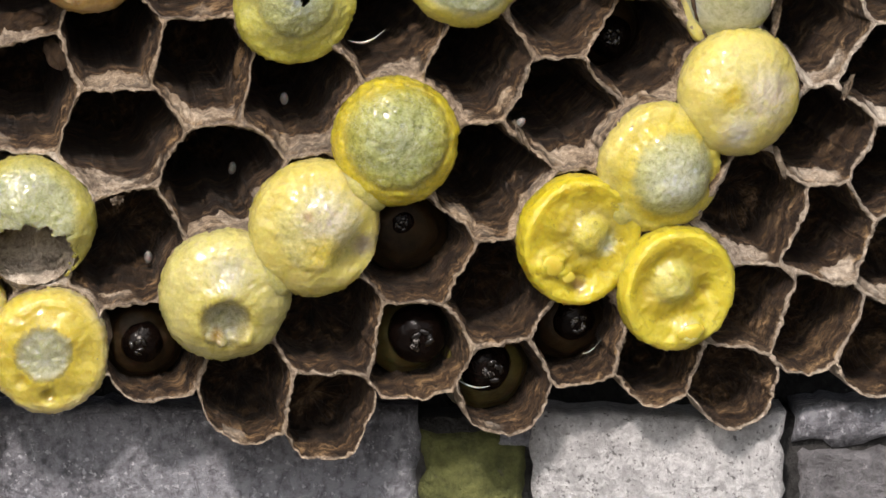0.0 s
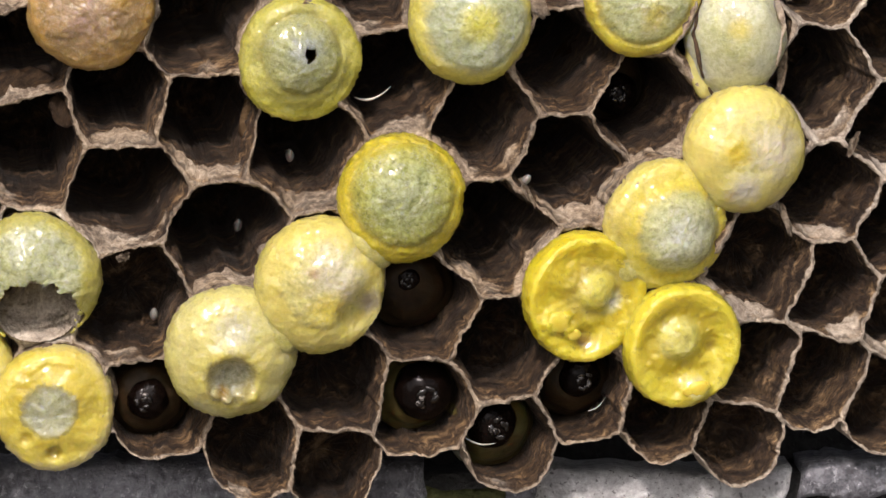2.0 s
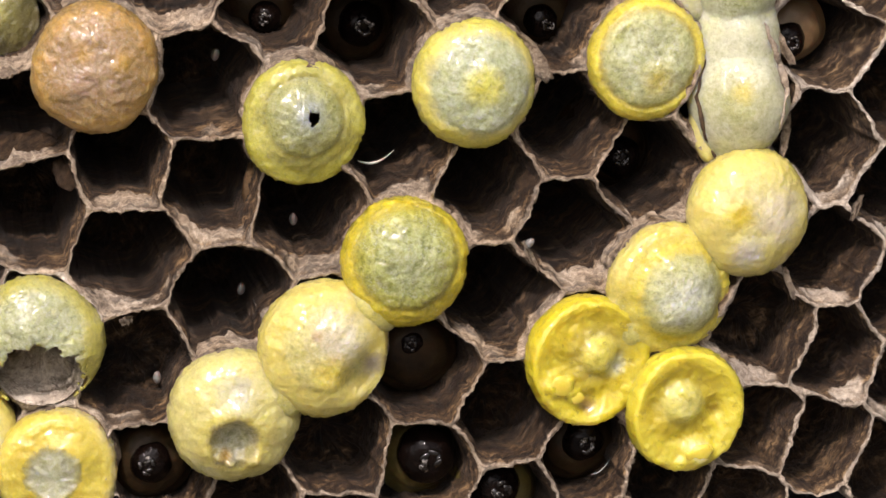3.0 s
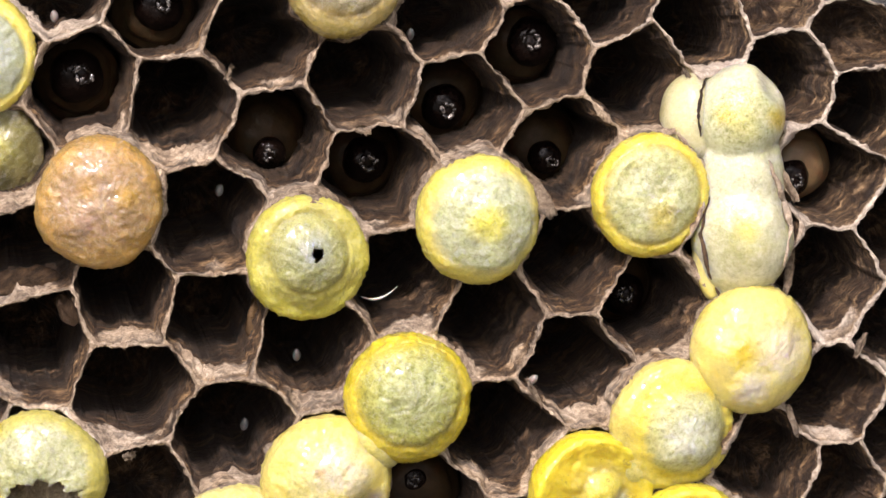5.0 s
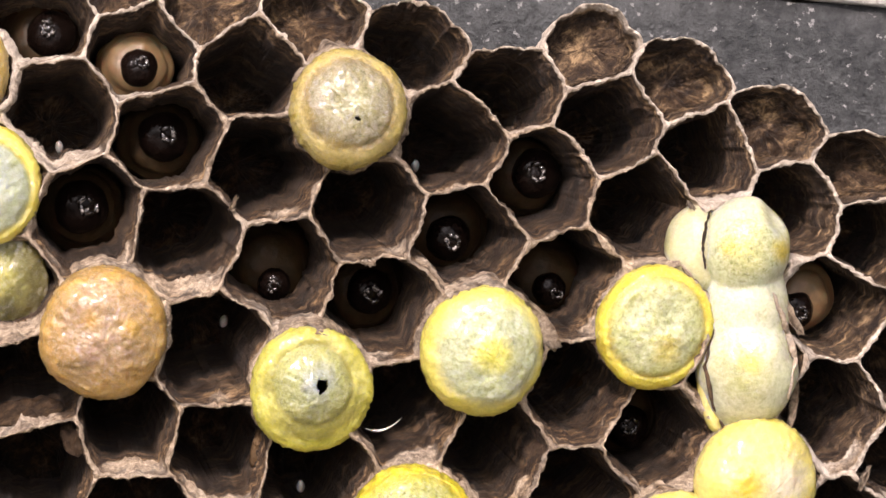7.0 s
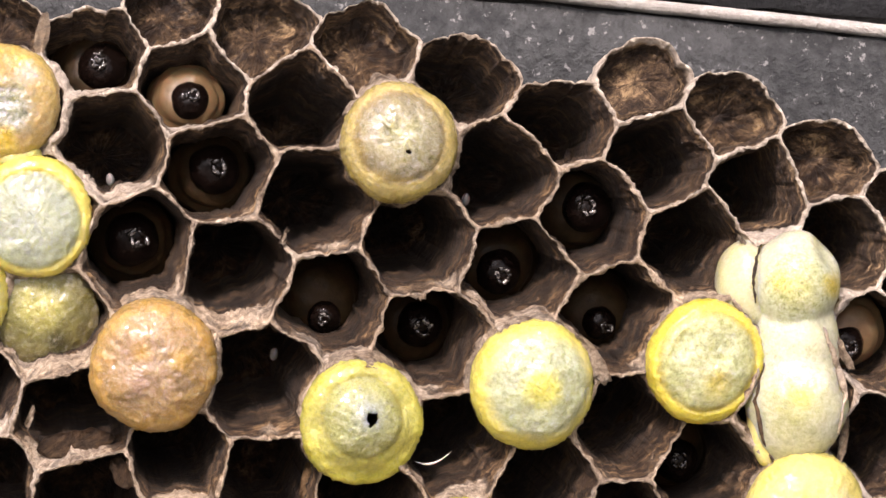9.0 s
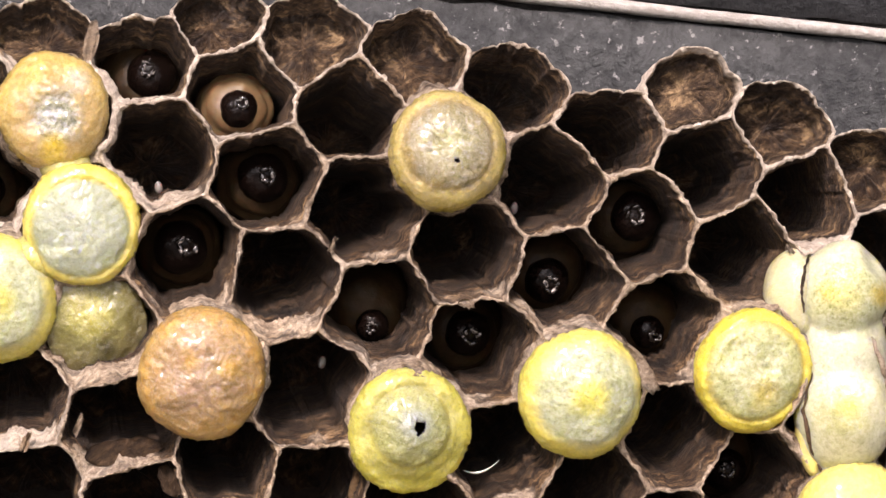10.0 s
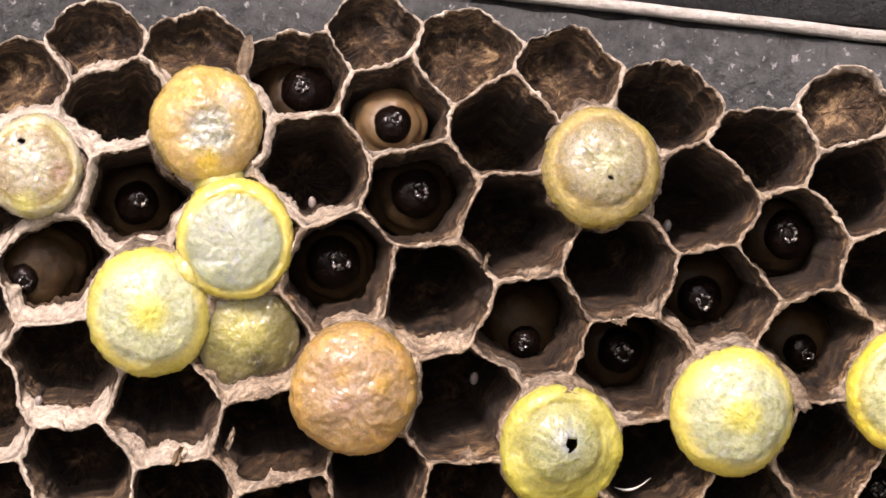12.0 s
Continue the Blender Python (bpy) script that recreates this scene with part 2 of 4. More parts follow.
PAPER = paper_material()
CAPS = {
    "hole": cap_material("hole", "silk_yellow_grey_crown", [(0.0, (0.44, 0.46, 0.27)), (0.5, (0.50, 0.50, 0.24)), (0.93, (0.58, 0.54, 0.18)), (1.0, (0.62, 0.54, 0.12)), (1.08, (0.80, 0.71, 0.16)), (1.6, (0.84, 0.72, 0.09))], [((0.0, 1.0), 1.2, (0.38, 0.42, 0.35))], net=0.8),
    "green": cap_material("green", "silk_yellow_green_crown", [(0.0, (0.50, 0.54, 0.34)), (0.6, (0.46, 0.50, 0.20)), (0.92, (0.54, 0.51, 0.11)), (1.0, (0.62, 0.52, 0.05)), (1.08, (0.84, 0.70, 0.05)), (1.4, (0.86, 0.70, 0.04))], rough=0.3, wet=0.8, net=1.0, spots=0.15),
    "pale": cap_material("pale", "silk_pale_yellow", [(0.0, (0.84, 0.78, 0.14)), (0.26, (0.80, 0.75, 0.20)), (0.48, (0.60, 0.635, 0.42)), (0.9, (0.60, 0.635, 0.42)), (1.0, (0.74, 0.70, 0.28)), (1.12, (0.84, 0.76, 0.16))], net=0.65, wet=0.7),
    "ring": cap_material("ring", "silk_yellow_ring_grey_window", [(0.0, (0.50, 0.55, 0.47)), (0.6, (0.46, 0.51, 0.42)), (0.93, (0.38, 0.43, 0.31)), (1.0, (0.60, 0.55, 0.15)), (1.07, (0.86, 0.75, 0.18)), (1.4, (0.86, 0.72, 0.10))], rough=0.35, wet=0.9, net=0.4, edge=0.08),
    "ring2": cap_material("ring2", "silk_yellow_hazy_disc", [(0.0, (0.70, 0.71, 0.44)), (0.6, (0.66, 0.68, 0.42)), (0.9, (0.62, 0.62, 0.30)), (1.0, (0.62, 0.52, 0.10)), (1.06, (0.86, 0.74, 0.10)), (1.4, (0.86, 0.72, 0.08))], [((0.2, -1.0), 1.3, (0.76, 0.68, 0.22))], edge=0.09),
    "ring3": cap_material("ring3", "silk_wet_yellow_grey_disc", [(0.0, (0.58, 0.59, 0.42)), (0.8, (0.54, 0.53, 0.34)), (1.0, (0.48, 0.42, 0.13)), (1.1, (0.80, 0.66, 0.08)), (2.0, (0.83, 0.70, 0.12)), (2.3, (0.86, 0.74, 0.30))], [((-0.2, -2.3), 0.45, (0.52, 0.38, 0.03))], rough=0.28, wet=1.0, net=0.5, edge=0.4),
    "hazy": cap_material("hazy", "silk_yellow_hazy_crown", [(0.0, (0.88, 0.89, 0.76)), (0.5, (0.76, 0.77, 0.54)), (0.9, (0.62, 0.60, 0.24)), (1.02, (0.76, 0.64, 0.10)), (1.1, (0.84, 0.72, 0.09)), (1.8, (0.80, 0.70, 0.26))], spots=0.25, net=0.7),
    "amber": cap_material("amber", "silk_yellow_cream_crown", [(0.0, (0.88, 0.78, 0.38)), (0.6, (0.88, 0.77, 0.28)), (1.05, (0.86, 0.75, 0.20)), (1.3, (0.88, 0.78, 0.26))], [((-0.6, -1.9), 1.3, (0.82, 0.79, 0.62)), ((1.0, 0.4), 2.0, (0.90, 0.83, 0.58)), ((-1.4, 0.3), 1.2, (0.88, 0.72, 0.08))], net=0.3, wet=0.8),
    "amber2": cap_material("amber2", "silk_yellow_cream_stain", [(0.0, (0.82, 0.72, 0.32)), (0.9, (0.80, 0.70, 0.24)), (1.05, (0.80, 0.70, 0.18)), (1.5, (0.82, 0.72, 0.20))], [((0.4, 1.2), 2.2, (0.82, 0.77, 0.54)), ((-0.9, 1.4), 0.45, (0.60, 0.46, 0.26)), ((2.7, -0.6), 1.0, (0.60, 0.52, 0.36)), ((0.1, -0.9), 1.5, (0.86, 0.72, 0.12))], net=0.55, wet=0.8, edge=0.3),
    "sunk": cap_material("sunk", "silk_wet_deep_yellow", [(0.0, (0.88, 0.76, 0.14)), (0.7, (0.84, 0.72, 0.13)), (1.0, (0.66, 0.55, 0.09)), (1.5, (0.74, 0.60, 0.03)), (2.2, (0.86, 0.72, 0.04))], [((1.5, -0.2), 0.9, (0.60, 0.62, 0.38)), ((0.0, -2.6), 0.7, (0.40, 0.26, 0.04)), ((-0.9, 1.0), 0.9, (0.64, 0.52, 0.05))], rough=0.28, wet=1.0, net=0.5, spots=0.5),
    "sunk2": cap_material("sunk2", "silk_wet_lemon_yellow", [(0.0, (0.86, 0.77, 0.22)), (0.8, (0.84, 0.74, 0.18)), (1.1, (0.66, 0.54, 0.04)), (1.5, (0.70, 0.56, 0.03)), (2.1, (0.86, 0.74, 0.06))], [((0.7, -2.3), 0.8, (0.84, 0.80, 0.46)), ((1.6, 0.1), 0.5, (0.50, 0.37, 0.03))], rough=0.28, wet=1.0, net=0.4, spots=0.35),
    "brown": cap_material("brown", "silk_tan_brown", [(0.0, (0.56, 0.38, 0.24)), (0.5, (0.49, 0.31, 0.17)), (0.8, (0.53, 0.32, 0.125)), (1.0, (0.62, 0.38, 0.10)), (1.2, (0.60, 0.40, 0.15))], [((1.4, 0.9), 0.9, (0.66, 0.42, 0.10)), ((-0.9, 1.3), 0.8, (0.62, 0.39, 0.12)), ((-0.9, -0.5), 1.0, (0.48, 0.32, 0.21))], rough=0.36, wet=0.9, net=0.7, edge=0.5),
    "beige": cap_material("beige", "silk_beige", [(0.0, (0.66, 0.60, 0.30)), (0.4, (0.52, 0.45, 0.26)), (0.85, (0.41, 0.33, 0.20)), (1.0, (0.48, 0.34, 0.12)), (1.08, (0.72, 0.53, 0.18)), (1.4, (0.78, 0.56, 0.13))], wet=0.9, net=0.9, edge=0.25),
    "torn": cap_material("torn", "silk_torn_greenish", [(0.0, (0.60, 0.62, 0.34)), (0.8, (0.64, 0.64, 0.32)), (1.0, (0.78, 0.68, 0.16)), (1.2, (0.80, 0.70, 0.16))], rough=0.36, wet=0.8, net=0.8, spots=0.1),
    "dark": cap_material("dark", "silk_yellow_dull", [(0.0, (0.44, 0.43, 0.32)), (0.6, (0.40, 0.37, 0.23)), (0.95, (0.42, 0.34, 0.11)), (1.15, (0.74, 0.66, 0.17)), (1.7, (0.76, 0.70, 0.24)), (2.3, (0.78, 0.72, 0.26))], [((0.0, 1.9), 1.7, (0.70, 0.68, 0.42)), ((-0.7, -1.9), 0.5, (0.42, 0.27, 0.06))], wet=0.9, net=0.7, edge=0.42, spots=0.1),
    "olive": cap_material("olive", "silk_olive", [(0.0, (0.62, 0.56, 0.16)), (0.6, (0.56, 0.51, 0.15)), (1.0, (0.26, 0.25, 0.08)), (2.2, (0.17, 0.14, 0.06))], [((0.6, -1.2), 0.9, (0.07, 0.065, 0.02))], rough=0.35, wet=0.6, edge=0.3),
    "fuzzy": cap_material("fuzzy", "silk_beige_fuzzy_crown", [(0.0, (0.34, 0.36, 0.34)), (0.6, (0.42, 0.43, 0.37)), (1.0, (0.54, 0.45, 0.26)), (1.3, (0.58, 0.42, 0.17)), (2.2, (0.66, 0.48, 0.14))], [((0.0, -2.5), 1.0, (0.80, 0.60, 0.08)), ((-1.3, 1.6), 0.8, (0.70, 0.47, 0.12)), ((1.4, 1.4), 1.0, (0.64, 0.58, 0.44))], wet=0.9, net=1.0, edge=0.6),
    "tan": cap_material("tan", "silk_tan_brown_edge", [(0.0, (0.64, 0.55, 0.33)), (0.5, (0.56, 0.45, 0.25)), (0.85, (0.44, 0.30, 0.14)), (1.0, (0.54, 0.42, 0.14)), (1.1, (0.74, 0.66, 0.34)), (1.5, (0.74, 0.68, 0.42))], [((1.6, -0.4), 0.9, (0.34, 0.19, 0.09)), ((-0.4, -2.3), 1.0, (0.74, 0.66, 0.16))], wet=0.8, edge=0.25),
    "web": cap_material("web", "silk_white_web", [(0.0, (0.72, 0.67, 0.22)), (0.5, (0.66, 0.65, 0.30)), (0.95, (0.70, 0.715, 0.44)), (1.3, (0.72, 0.735, 0.50))], [((0.1, -3.9), 2.3, (0.52, 0.53, 0.24)), ((0.5, -3.2), 0.9, (0.72, 0.64, 0.16)), ((2.3, 3.2), 0.9, (0.80, 0.66, 0.12)), ((-0.8, 3.4), 0.8, (0.74, 0.66, 0.16))], net=1.0),
    "bridge": cap_material("bridge", "silk_yellow_bridge", [(0.0, (0.76, 0.66, 0.16)), (0.8, (0.72, 0.64, 0.20)), (1.2, (0.76, 0.68, 0.24))], net=0.6, wet=0.4),
    "flap": cap_material("flap", "silk_greenish_grey", [(0.0, (0.62, 0.62, 0.38)), (1.2, (0.68, 0.66, 0.38))], net=0.6),
}
# Near black: the deep cell's shade is put into the skin colour.
SHADED_GRUB = plain_material("shaded_grub_skin", (0.008, 0.005, 0.0025), (0.040, 0.024, 0.010), 260, 0.5, 0.0003, 0.0, 0.2, 0.15)
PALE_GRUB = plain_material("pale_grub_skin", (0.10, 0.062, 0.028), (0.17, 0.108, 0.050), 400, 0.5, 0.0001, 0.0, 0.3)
HEAD = plain_material("grub_head", (0.002, 0.0013, 0.001), (0.007, 0.004, 0.003), 700, 0.09, 0.00016, 0.0, 0.0, 0.12)
# Pale flecks are wet glints painted into the colour of jaws and plates.
JAW_GLINT = plain_material("grub_jaw_glints", (0.004, 0.003, 0.002), (0.40, 0.37, 0.34), 900, 0.10, 0.0002, 0.4, 0.0, 0.5, (0.54, 0.64))
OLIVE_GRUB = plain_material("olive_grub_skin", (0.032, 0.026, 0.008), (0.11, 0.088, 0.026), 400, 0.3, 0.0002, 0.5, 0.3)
# Shells are white; this grey puts the dimness of deep cells into them.
SHADED_EGG = plain_material("shaded_egg_shell", (0.15, 0.145, 0.135), (0.26, 0.25, 0.235), 800, 0.35, 0.00003, 0.3, 0.3)
PALE_ARC = plain_material("loose_silk_and_glint", (0.36, 0.34, 0.30), (0.56, 0.53, 0.48), 800, 0.35, 0.00003, 0.3, 0.3)
DROP = plain_material("silk_glue", (0.56, 0.44, 0.03), (0.66, 0.54, 0.08), 900, 0.15, 0.00003, 0.8, 0.2, 0.5)
SLATE = stone_material("dark_slate", (0.030, 0.033, 0.034), (0.076, 0.081, 0.081), (0.30, 0.305, 0.295), 1000, 0.61)
SLATE_FAR = stone_material("black_slate", (0.012, 0.014, 0.016), (0.03, 0.033, 0.036), (0.10, 0.11, 0.11), 900, 0.68)
GREY_STONE = stone_material("grey_stone", (0.10, 0.102, 0.115), (0.36, 0.372, 0.41), (0.62, 0.635, 0.68), 1500, 0.585)
DARK_STONE = stone_material("dark_grey_stone", (0.09, 0.09, 0.095), (0.20, 0.20, 0.21), (0.35, 0.35, 0.36), 1000, 0.64)
WHITE_STONE = stone_material("white_stone", (0.48, 0.485, 0.49), (0.88, 0.89, 0.89), (0.12, 0.12, 0.12), 1700, 0.585)
OLIVE_STONE = stone_material("mossy_stone", (0.07, 0.08, 0.025), (0.17, 0.18, 0.06), (0.10, 0.10, 0.06), 1000, 0.64)
MORTAR = stone_material("dark_mortar", (0.02, 0.02, 0.02), (0.06, 0.06, 0.058), (0.15, 0.15, 0.15), 1000, 0.66)
PALE_TRIM = stone_material("chalky_trim", (0.50, 0.47, 0.42), (0.74, 0.72, 0.67), (0.25, 0.22, 0.2), 1400, 0.68)
SOIL = stone_material("paving_ground", (0.10, 0.095, 0.085), (0.20, 0.19, 0.175), (0.30, 0.29, 0.27), 30, 0.64)


# ---------------------------------------------------------------- helpers for meshes
def part(name, bm, material, parent=None, label="", at=None, smooth=True):
    mesh = bpy.data.meshes.new(name)
    if bm.faces:
        bmesh.ops.recalc_face_normals(bm, faces=bm.faces[:])
    bm.to_mesh(mesh)
    bm.free()
    for m in (material if isinstance(material, (list, tuple)) else [material]):
        mesh.materials.append(m)
    if smooth:
        for poly in mesh.polygons:
            poly.use_smooth = True
    ob = new(name, mesh)
    if parent is not None:
        ob.parent = parent
    if at is not None:
        ob.matrix_basis = at
    if label:
        ob["label"] = label
    return ob


def rings(bm, loops, closed_end=True, material_from=None):
    """Skin a list of equal rings of points; the last may close in a pole."""
    made = [[bm.verts.new(p) for p in loop] for loop in loops]
    for i in range(len(made) - 1):
        a, b = made[i], made[i + 1]
        for j in range(len(a)):
            j2 = (j + 1) % len(a)
            f = bm.faces.new((a[j], a[j2], b[j2], b[j]))
            if material_from is not None and i >= material_from:
                f.material_index = 1
    if closed_end:
        last = made[-1]
        centre = sum((v.co for v in last), Vector()) / len(last)
        tip = bm.verts.new(centre)
        for j in range(len(last)):
            f = bm.faces.new((last[j], last[(j + 1) % len(last)], tip))
            if material_from is not None:
                f.material_index = 1
    return made


def box(bm, x0, x1, y0, y1, z0, z1, bevel=0.0):
    made = bmesh.ops.create_cube(bm, size=1, matrix=Matrix.LocRotScale(((x0 + x1) / 2, (y0 + y1) / 2, (z0 + z1) / 2), None, (x1 - x0, y1 - y0, z1 - z0)))
    if bevel:
        bmesh.ops.bevel(bm, geom=list({e for v in made["verts"] for e in v.link_edges}), offset=bevel, segments=2, affect="EDGES")
    return made


# ---------------------------------------------------------------- the wall behind and the ground
WALL_Y = 17 * MM
ground_bm = bmesh.new()
bmesh.ops.create_grid(ground_bm, x_segments=8, y_segments=8, size=300)
tagged(part("ground", ground_bm, SOIL, smooth=False), "grey paved ground below the nest", "ground", kind="structure")
wall_bm = bmesh.new()
box(wall_bm, -0.45, 0.45, WALL_Y, WALL_Y + 0.12, 0.0, 0.5)
wall = tagged(part("wall_north", wall_bm, MORTAR, smooth=False), "dark mortar wall that the nest hangs on", "wall", kind="structure")


def slab(name, x0, x1, z0, z1, depth, material, seed, parent=None, turn=0.0, step=0.5, rough=0.3):
    """An uneven stone set in the wall, its face standing depth proud; sizes in millimetres from the nest's middle."""
    rnd = random.Random(seed)
    bm = bmesh.new()
    nx, nz = max(2, int((x1 - x0) / step)), max(2, int((z1 - z0) / step))
    nx, nz = min(nx, 110), min(nz, 80)
    grid = []
    for i in range(nx + 1):
        col = []
        for j in range(nz + 1):
            x, z = x0 + (x1 - x0) * i / nx, z0 + (z1 - z0) * j / nz
            edge = min(i, nx - i, j, nz - j)
            y = -depth + 0.25 * noise.noise((x * 0.25, z * 0.25, seed)) + 0.12 * noise.noise((x * 0.9, z * 0.9, seed))
            if edge == 0:
                y += 0.55
                x, z = (x + rough * (noise.noise((x * 0.5, z * 0.5, seed + 5)) + 0.5 * noise.noise((x * 1.7, z * 1.7, seed + 5))),
                        z + rough * (noise.noise((x * 0.5, z * 0.5, seed + 9)) + 0.5 * noise.noise((x * 1.7, z * 1.7, seed + 9))))
            col.append(bm.verts.new((x * MM, y * MM, z * MM)))
        grid.append(col)
    for i in range(nx):
        for j in range(nz):
            bm.faces.new((grid[i][j], grid[i + 1][j], grid[i + 1][j + 1], grid[i][j + 1]))
    border = [e for e in bm.edges if e.is_boundary]
    out = bmesh.ops.extrude_edge_only(bm, edges=border)
    for v in out["geom"]:
        if isinstance(v, bmesh.types.BMVert):
            v.co.y = 0.5 * MM
    return part(name, bm, material, parent, at=pose(0, WALL_Y, HEIGHT, 0, turn, 0))


# the lower wall: rough stones of several colours, nearly flush, with narrow joints
slab("mortar_bed", -64, 64, -62, -31.6, 8.2, MORTAR, 10, wall, step=1.5)
slab("stone", -62, -0.75, -60, -30.7, 9.0, GREY_STONE, 11, wall, rough=0.5)
slab("stone", -0.6, 5.6, -60, -32.4, 8.9, OLIVE_STONE, 12, wall, rough=0.5)
slab("stone", 4.1, 6.15, -33.3, -31.8, 9.3, GREY_STONE, 19, wall, step=0.2, rough=0.5)
slab("stone", 6.0, 20.85, -60, -31.3, 10.2, WHITE_STONE, 13, wall, rough=0.35)
slab("stone", 21.45, 62, -33.2, -30.8, 9.0, GREY_STONE, 14, wall, rough=0.5)
slab("stone", 21.5, 62, -60, -33.35, 8.6, DARK_STONE, 15, wall, rough=0.5)
# the upper wall: dark slate, a chalky strip, black slate above
slab("slate", -80, 70, -14, 18.2, 1.6, SLATE, 16, wall, turn=5.3, step=2.2)
slab("slate", -80, 70, 19.3, 60, 1.3, SLATE_FAR, 17, wall, turn=5.3, step=2.2)
slab("trim_strip", -16.0, 70, 18.5, 19.24, 2.0, PALE_TRIM, 18, wall, turn=5.9, step=1.0, rough=0.05)

# ---------------------------------------------------------------- the nest
# the mouths of the cells: millimetres to the right and up from the nest's middle, and what each holds
LAYOUT = []
LAYOUT += [
    (-40.08, 14.67, "open"),
    (-35.55, 17.02, "open"),
    (-34.25, 12.86, "open"),
    (-29.29, 16.43, "open"),
    (-23.42, 15.14, "grub"),
    (-19.17, 17.58, "open"),
    (-17.58, 12.90, "pale_grub"),
    (-13.54, 16.47, "open"),
    (-7.45, 15.44, "open"),
    (-1.63, 13.57, "open"),
    (8.58, 13.49, "shallow"),
]
LAYOUT += [
    (-38.83, 9.11, "tan"),
    (-28.47, 11.56, "fuzzy"),
    (-22.27, 9.47, "open"),
    (-15.94, 7.89, "grub"),
    (-11.25, 11.65, "open"),
    (-5.33, 9.32, "beige"),
    (0.60, 7.67, "open"),
    (3.88, 11.02, "open"),
    (9.64, 8.63, "open"),
    (13.84, 11.46, "open"),
    (19.45, 8.87, "open"),
]
LAYOUT += [
    (-37.81, 3.16, "pale_grub"),
    (-32.83, 7.50, "grub"),
    (-26.70, 5.12, "ring"),
    (-20.60, 2.92, "grub"),
    (-10.51, 6.05, "open"),
    (-4.24, 3.46, "open"),
    (5.74, 5.38, "grub"),
    (11.87, 3.51, "open"),
    (15.42, 6.80, "open"),
    (20.44, 3.65, "open"),
    (24.34, 6.12, "open"),
]
LAYOUT += [
    (-36.89, -2.87, "open"),
    (-31.73, 0.82, "pale"),
    (-25.86, -1.14, "olive"),
    (-14.83, 2.01, "open"),
    (-9.24, -0.03, "grub"),
    (-3.67, -2.24, "grub"),
    (1.39, 1.96, "grub"),
    (7.19, -1.02, "grub"),
    (16.96, 1.19, "white"),
    (22.41, -1.93, "pale_grub"),
    (25.09, 2.18, "open"),
]
LAYOUT += [
    (-30.76, -5.08, "open"),
    (-24.29, -6.78, "open"),
    (-19.54, -3.44, "brown"),
    (-13.36, -4.56, "open"),
    (-7.46, -6.62, "hole"),
    (-2.04, -8.24, "open"),
    (2.44, -4.41, "pale"),
    (8.08, -7.12, "open"),
    (12.38, -3.08, "ring2"),
    (17.54, -5.52, "white2"),
    (27.75, -5.56, "open"),
]
LAYOUT += [
    (-35.86, -9.12, "open"),
    (-29.62, -10.81, "open"),
    (-23.31, -11.51, "open"),
    (-18.04, -9.54, "open"),
    (-12.97, -10.68, "open"),
    (-7.42, -11.66, "open"),
    (2.85, -10.70, "open"),
    (11.91, -9.65, "grub"),
    (18.43, -12.02, "amber"),
    (22.57, -8.33, "open"),
    (27.41, -11.20, "open"),
]
LAYOUT += [
    (-22.99, -19.34, "torn"),
    (-17.73, -14.28, "open"),
    (-12.18, -17.06, "open"),
    (-6.38, -19.70, "amber2"),
    (-1.62, -14.68, "green"),
    (3.57, -17.20, "open"),
    (7.82, -12.94, "open"),
    (13.76, -16.39, "hazy"),
    (19.36, -19.18, "open"),
    (23.14, -15.11, "open"),
    (27.10, -17.15, "open"),
]
LAYOUT += [
    (-27.84, -25.06, "amber"),
    (-17.18, -21.22, "open"),
    (-11.63, -23.54, "dark"),
    (-5.68, -25.88, "open"),
    (-0.47, -21.44, "grub"),
    (4.10, -24.03, "open"),
    (8.74, -20.41, "sunk"),
    (14.44, -23.36, "sunk2"),
    (18.79, -25.16, "open"),
    (23.60, -20.48, "open"),
    (27.80, -21.82, "open"),
]
LAYOUT += [
    (-22.12, -26.87, "ring3"),
    (-16.28, -27.36, "grub"),
    (-10.71, -29.86, "open"),
    (-6.02, -30.98, "open"),
    (-0.67, -27.24, "grub"),
    (4.35, -29.52, "grub"),
    (8.93, -26.61, "grub"),
    (13.42, -27.91, "open"),
    (17.74, -29.32, "open"),
    (22.53, -26.06, "open"),
    (26.50, -27.65, "open"),
]
# young cells of the hem that only close the comb to the left and right
LAYOUT += [(-41.5, 7.0, "open"), (-43.5, 1.0, "open"), (-42.3, -5.2, "open"), (-41.3, -11.5, "open"), (-35.0, -15.2, "open"), (-29.0, -16.8, "open")]
LAYOUT += [(30.2, -1.2, "open"), (33.0, -7.6, "open"), (32.5, -14.5, "open"), (33.2, -19.6, "open"), (31.8, -25.5, "open"), (30.0, 3.0, "open"), (-33.0, -22.0, "open"), (-28.9, -30.4, "open")]
HALF_WALL, MOUTH = 0.085, 2.3
SEGMENTS = 144


def dome(x, z):
    """How far the mouth of the comb lies back, in millimetres."""
    return ((x + 5) ** 2 + (z + 5) ** 2) / 260.0


def fan(x, z):
    """How far a cell's axis leans for each millimetre of depth: the cells spread towards their mouths."""
    sx = min(0.0, max(-0.40, -0.20 - 0.0058 * (x + 8)))
    sz = 0.26 * math.tanh((7 - z) / 8) if z < 7 else -0.036 * (z - 7)
    return sx, sz


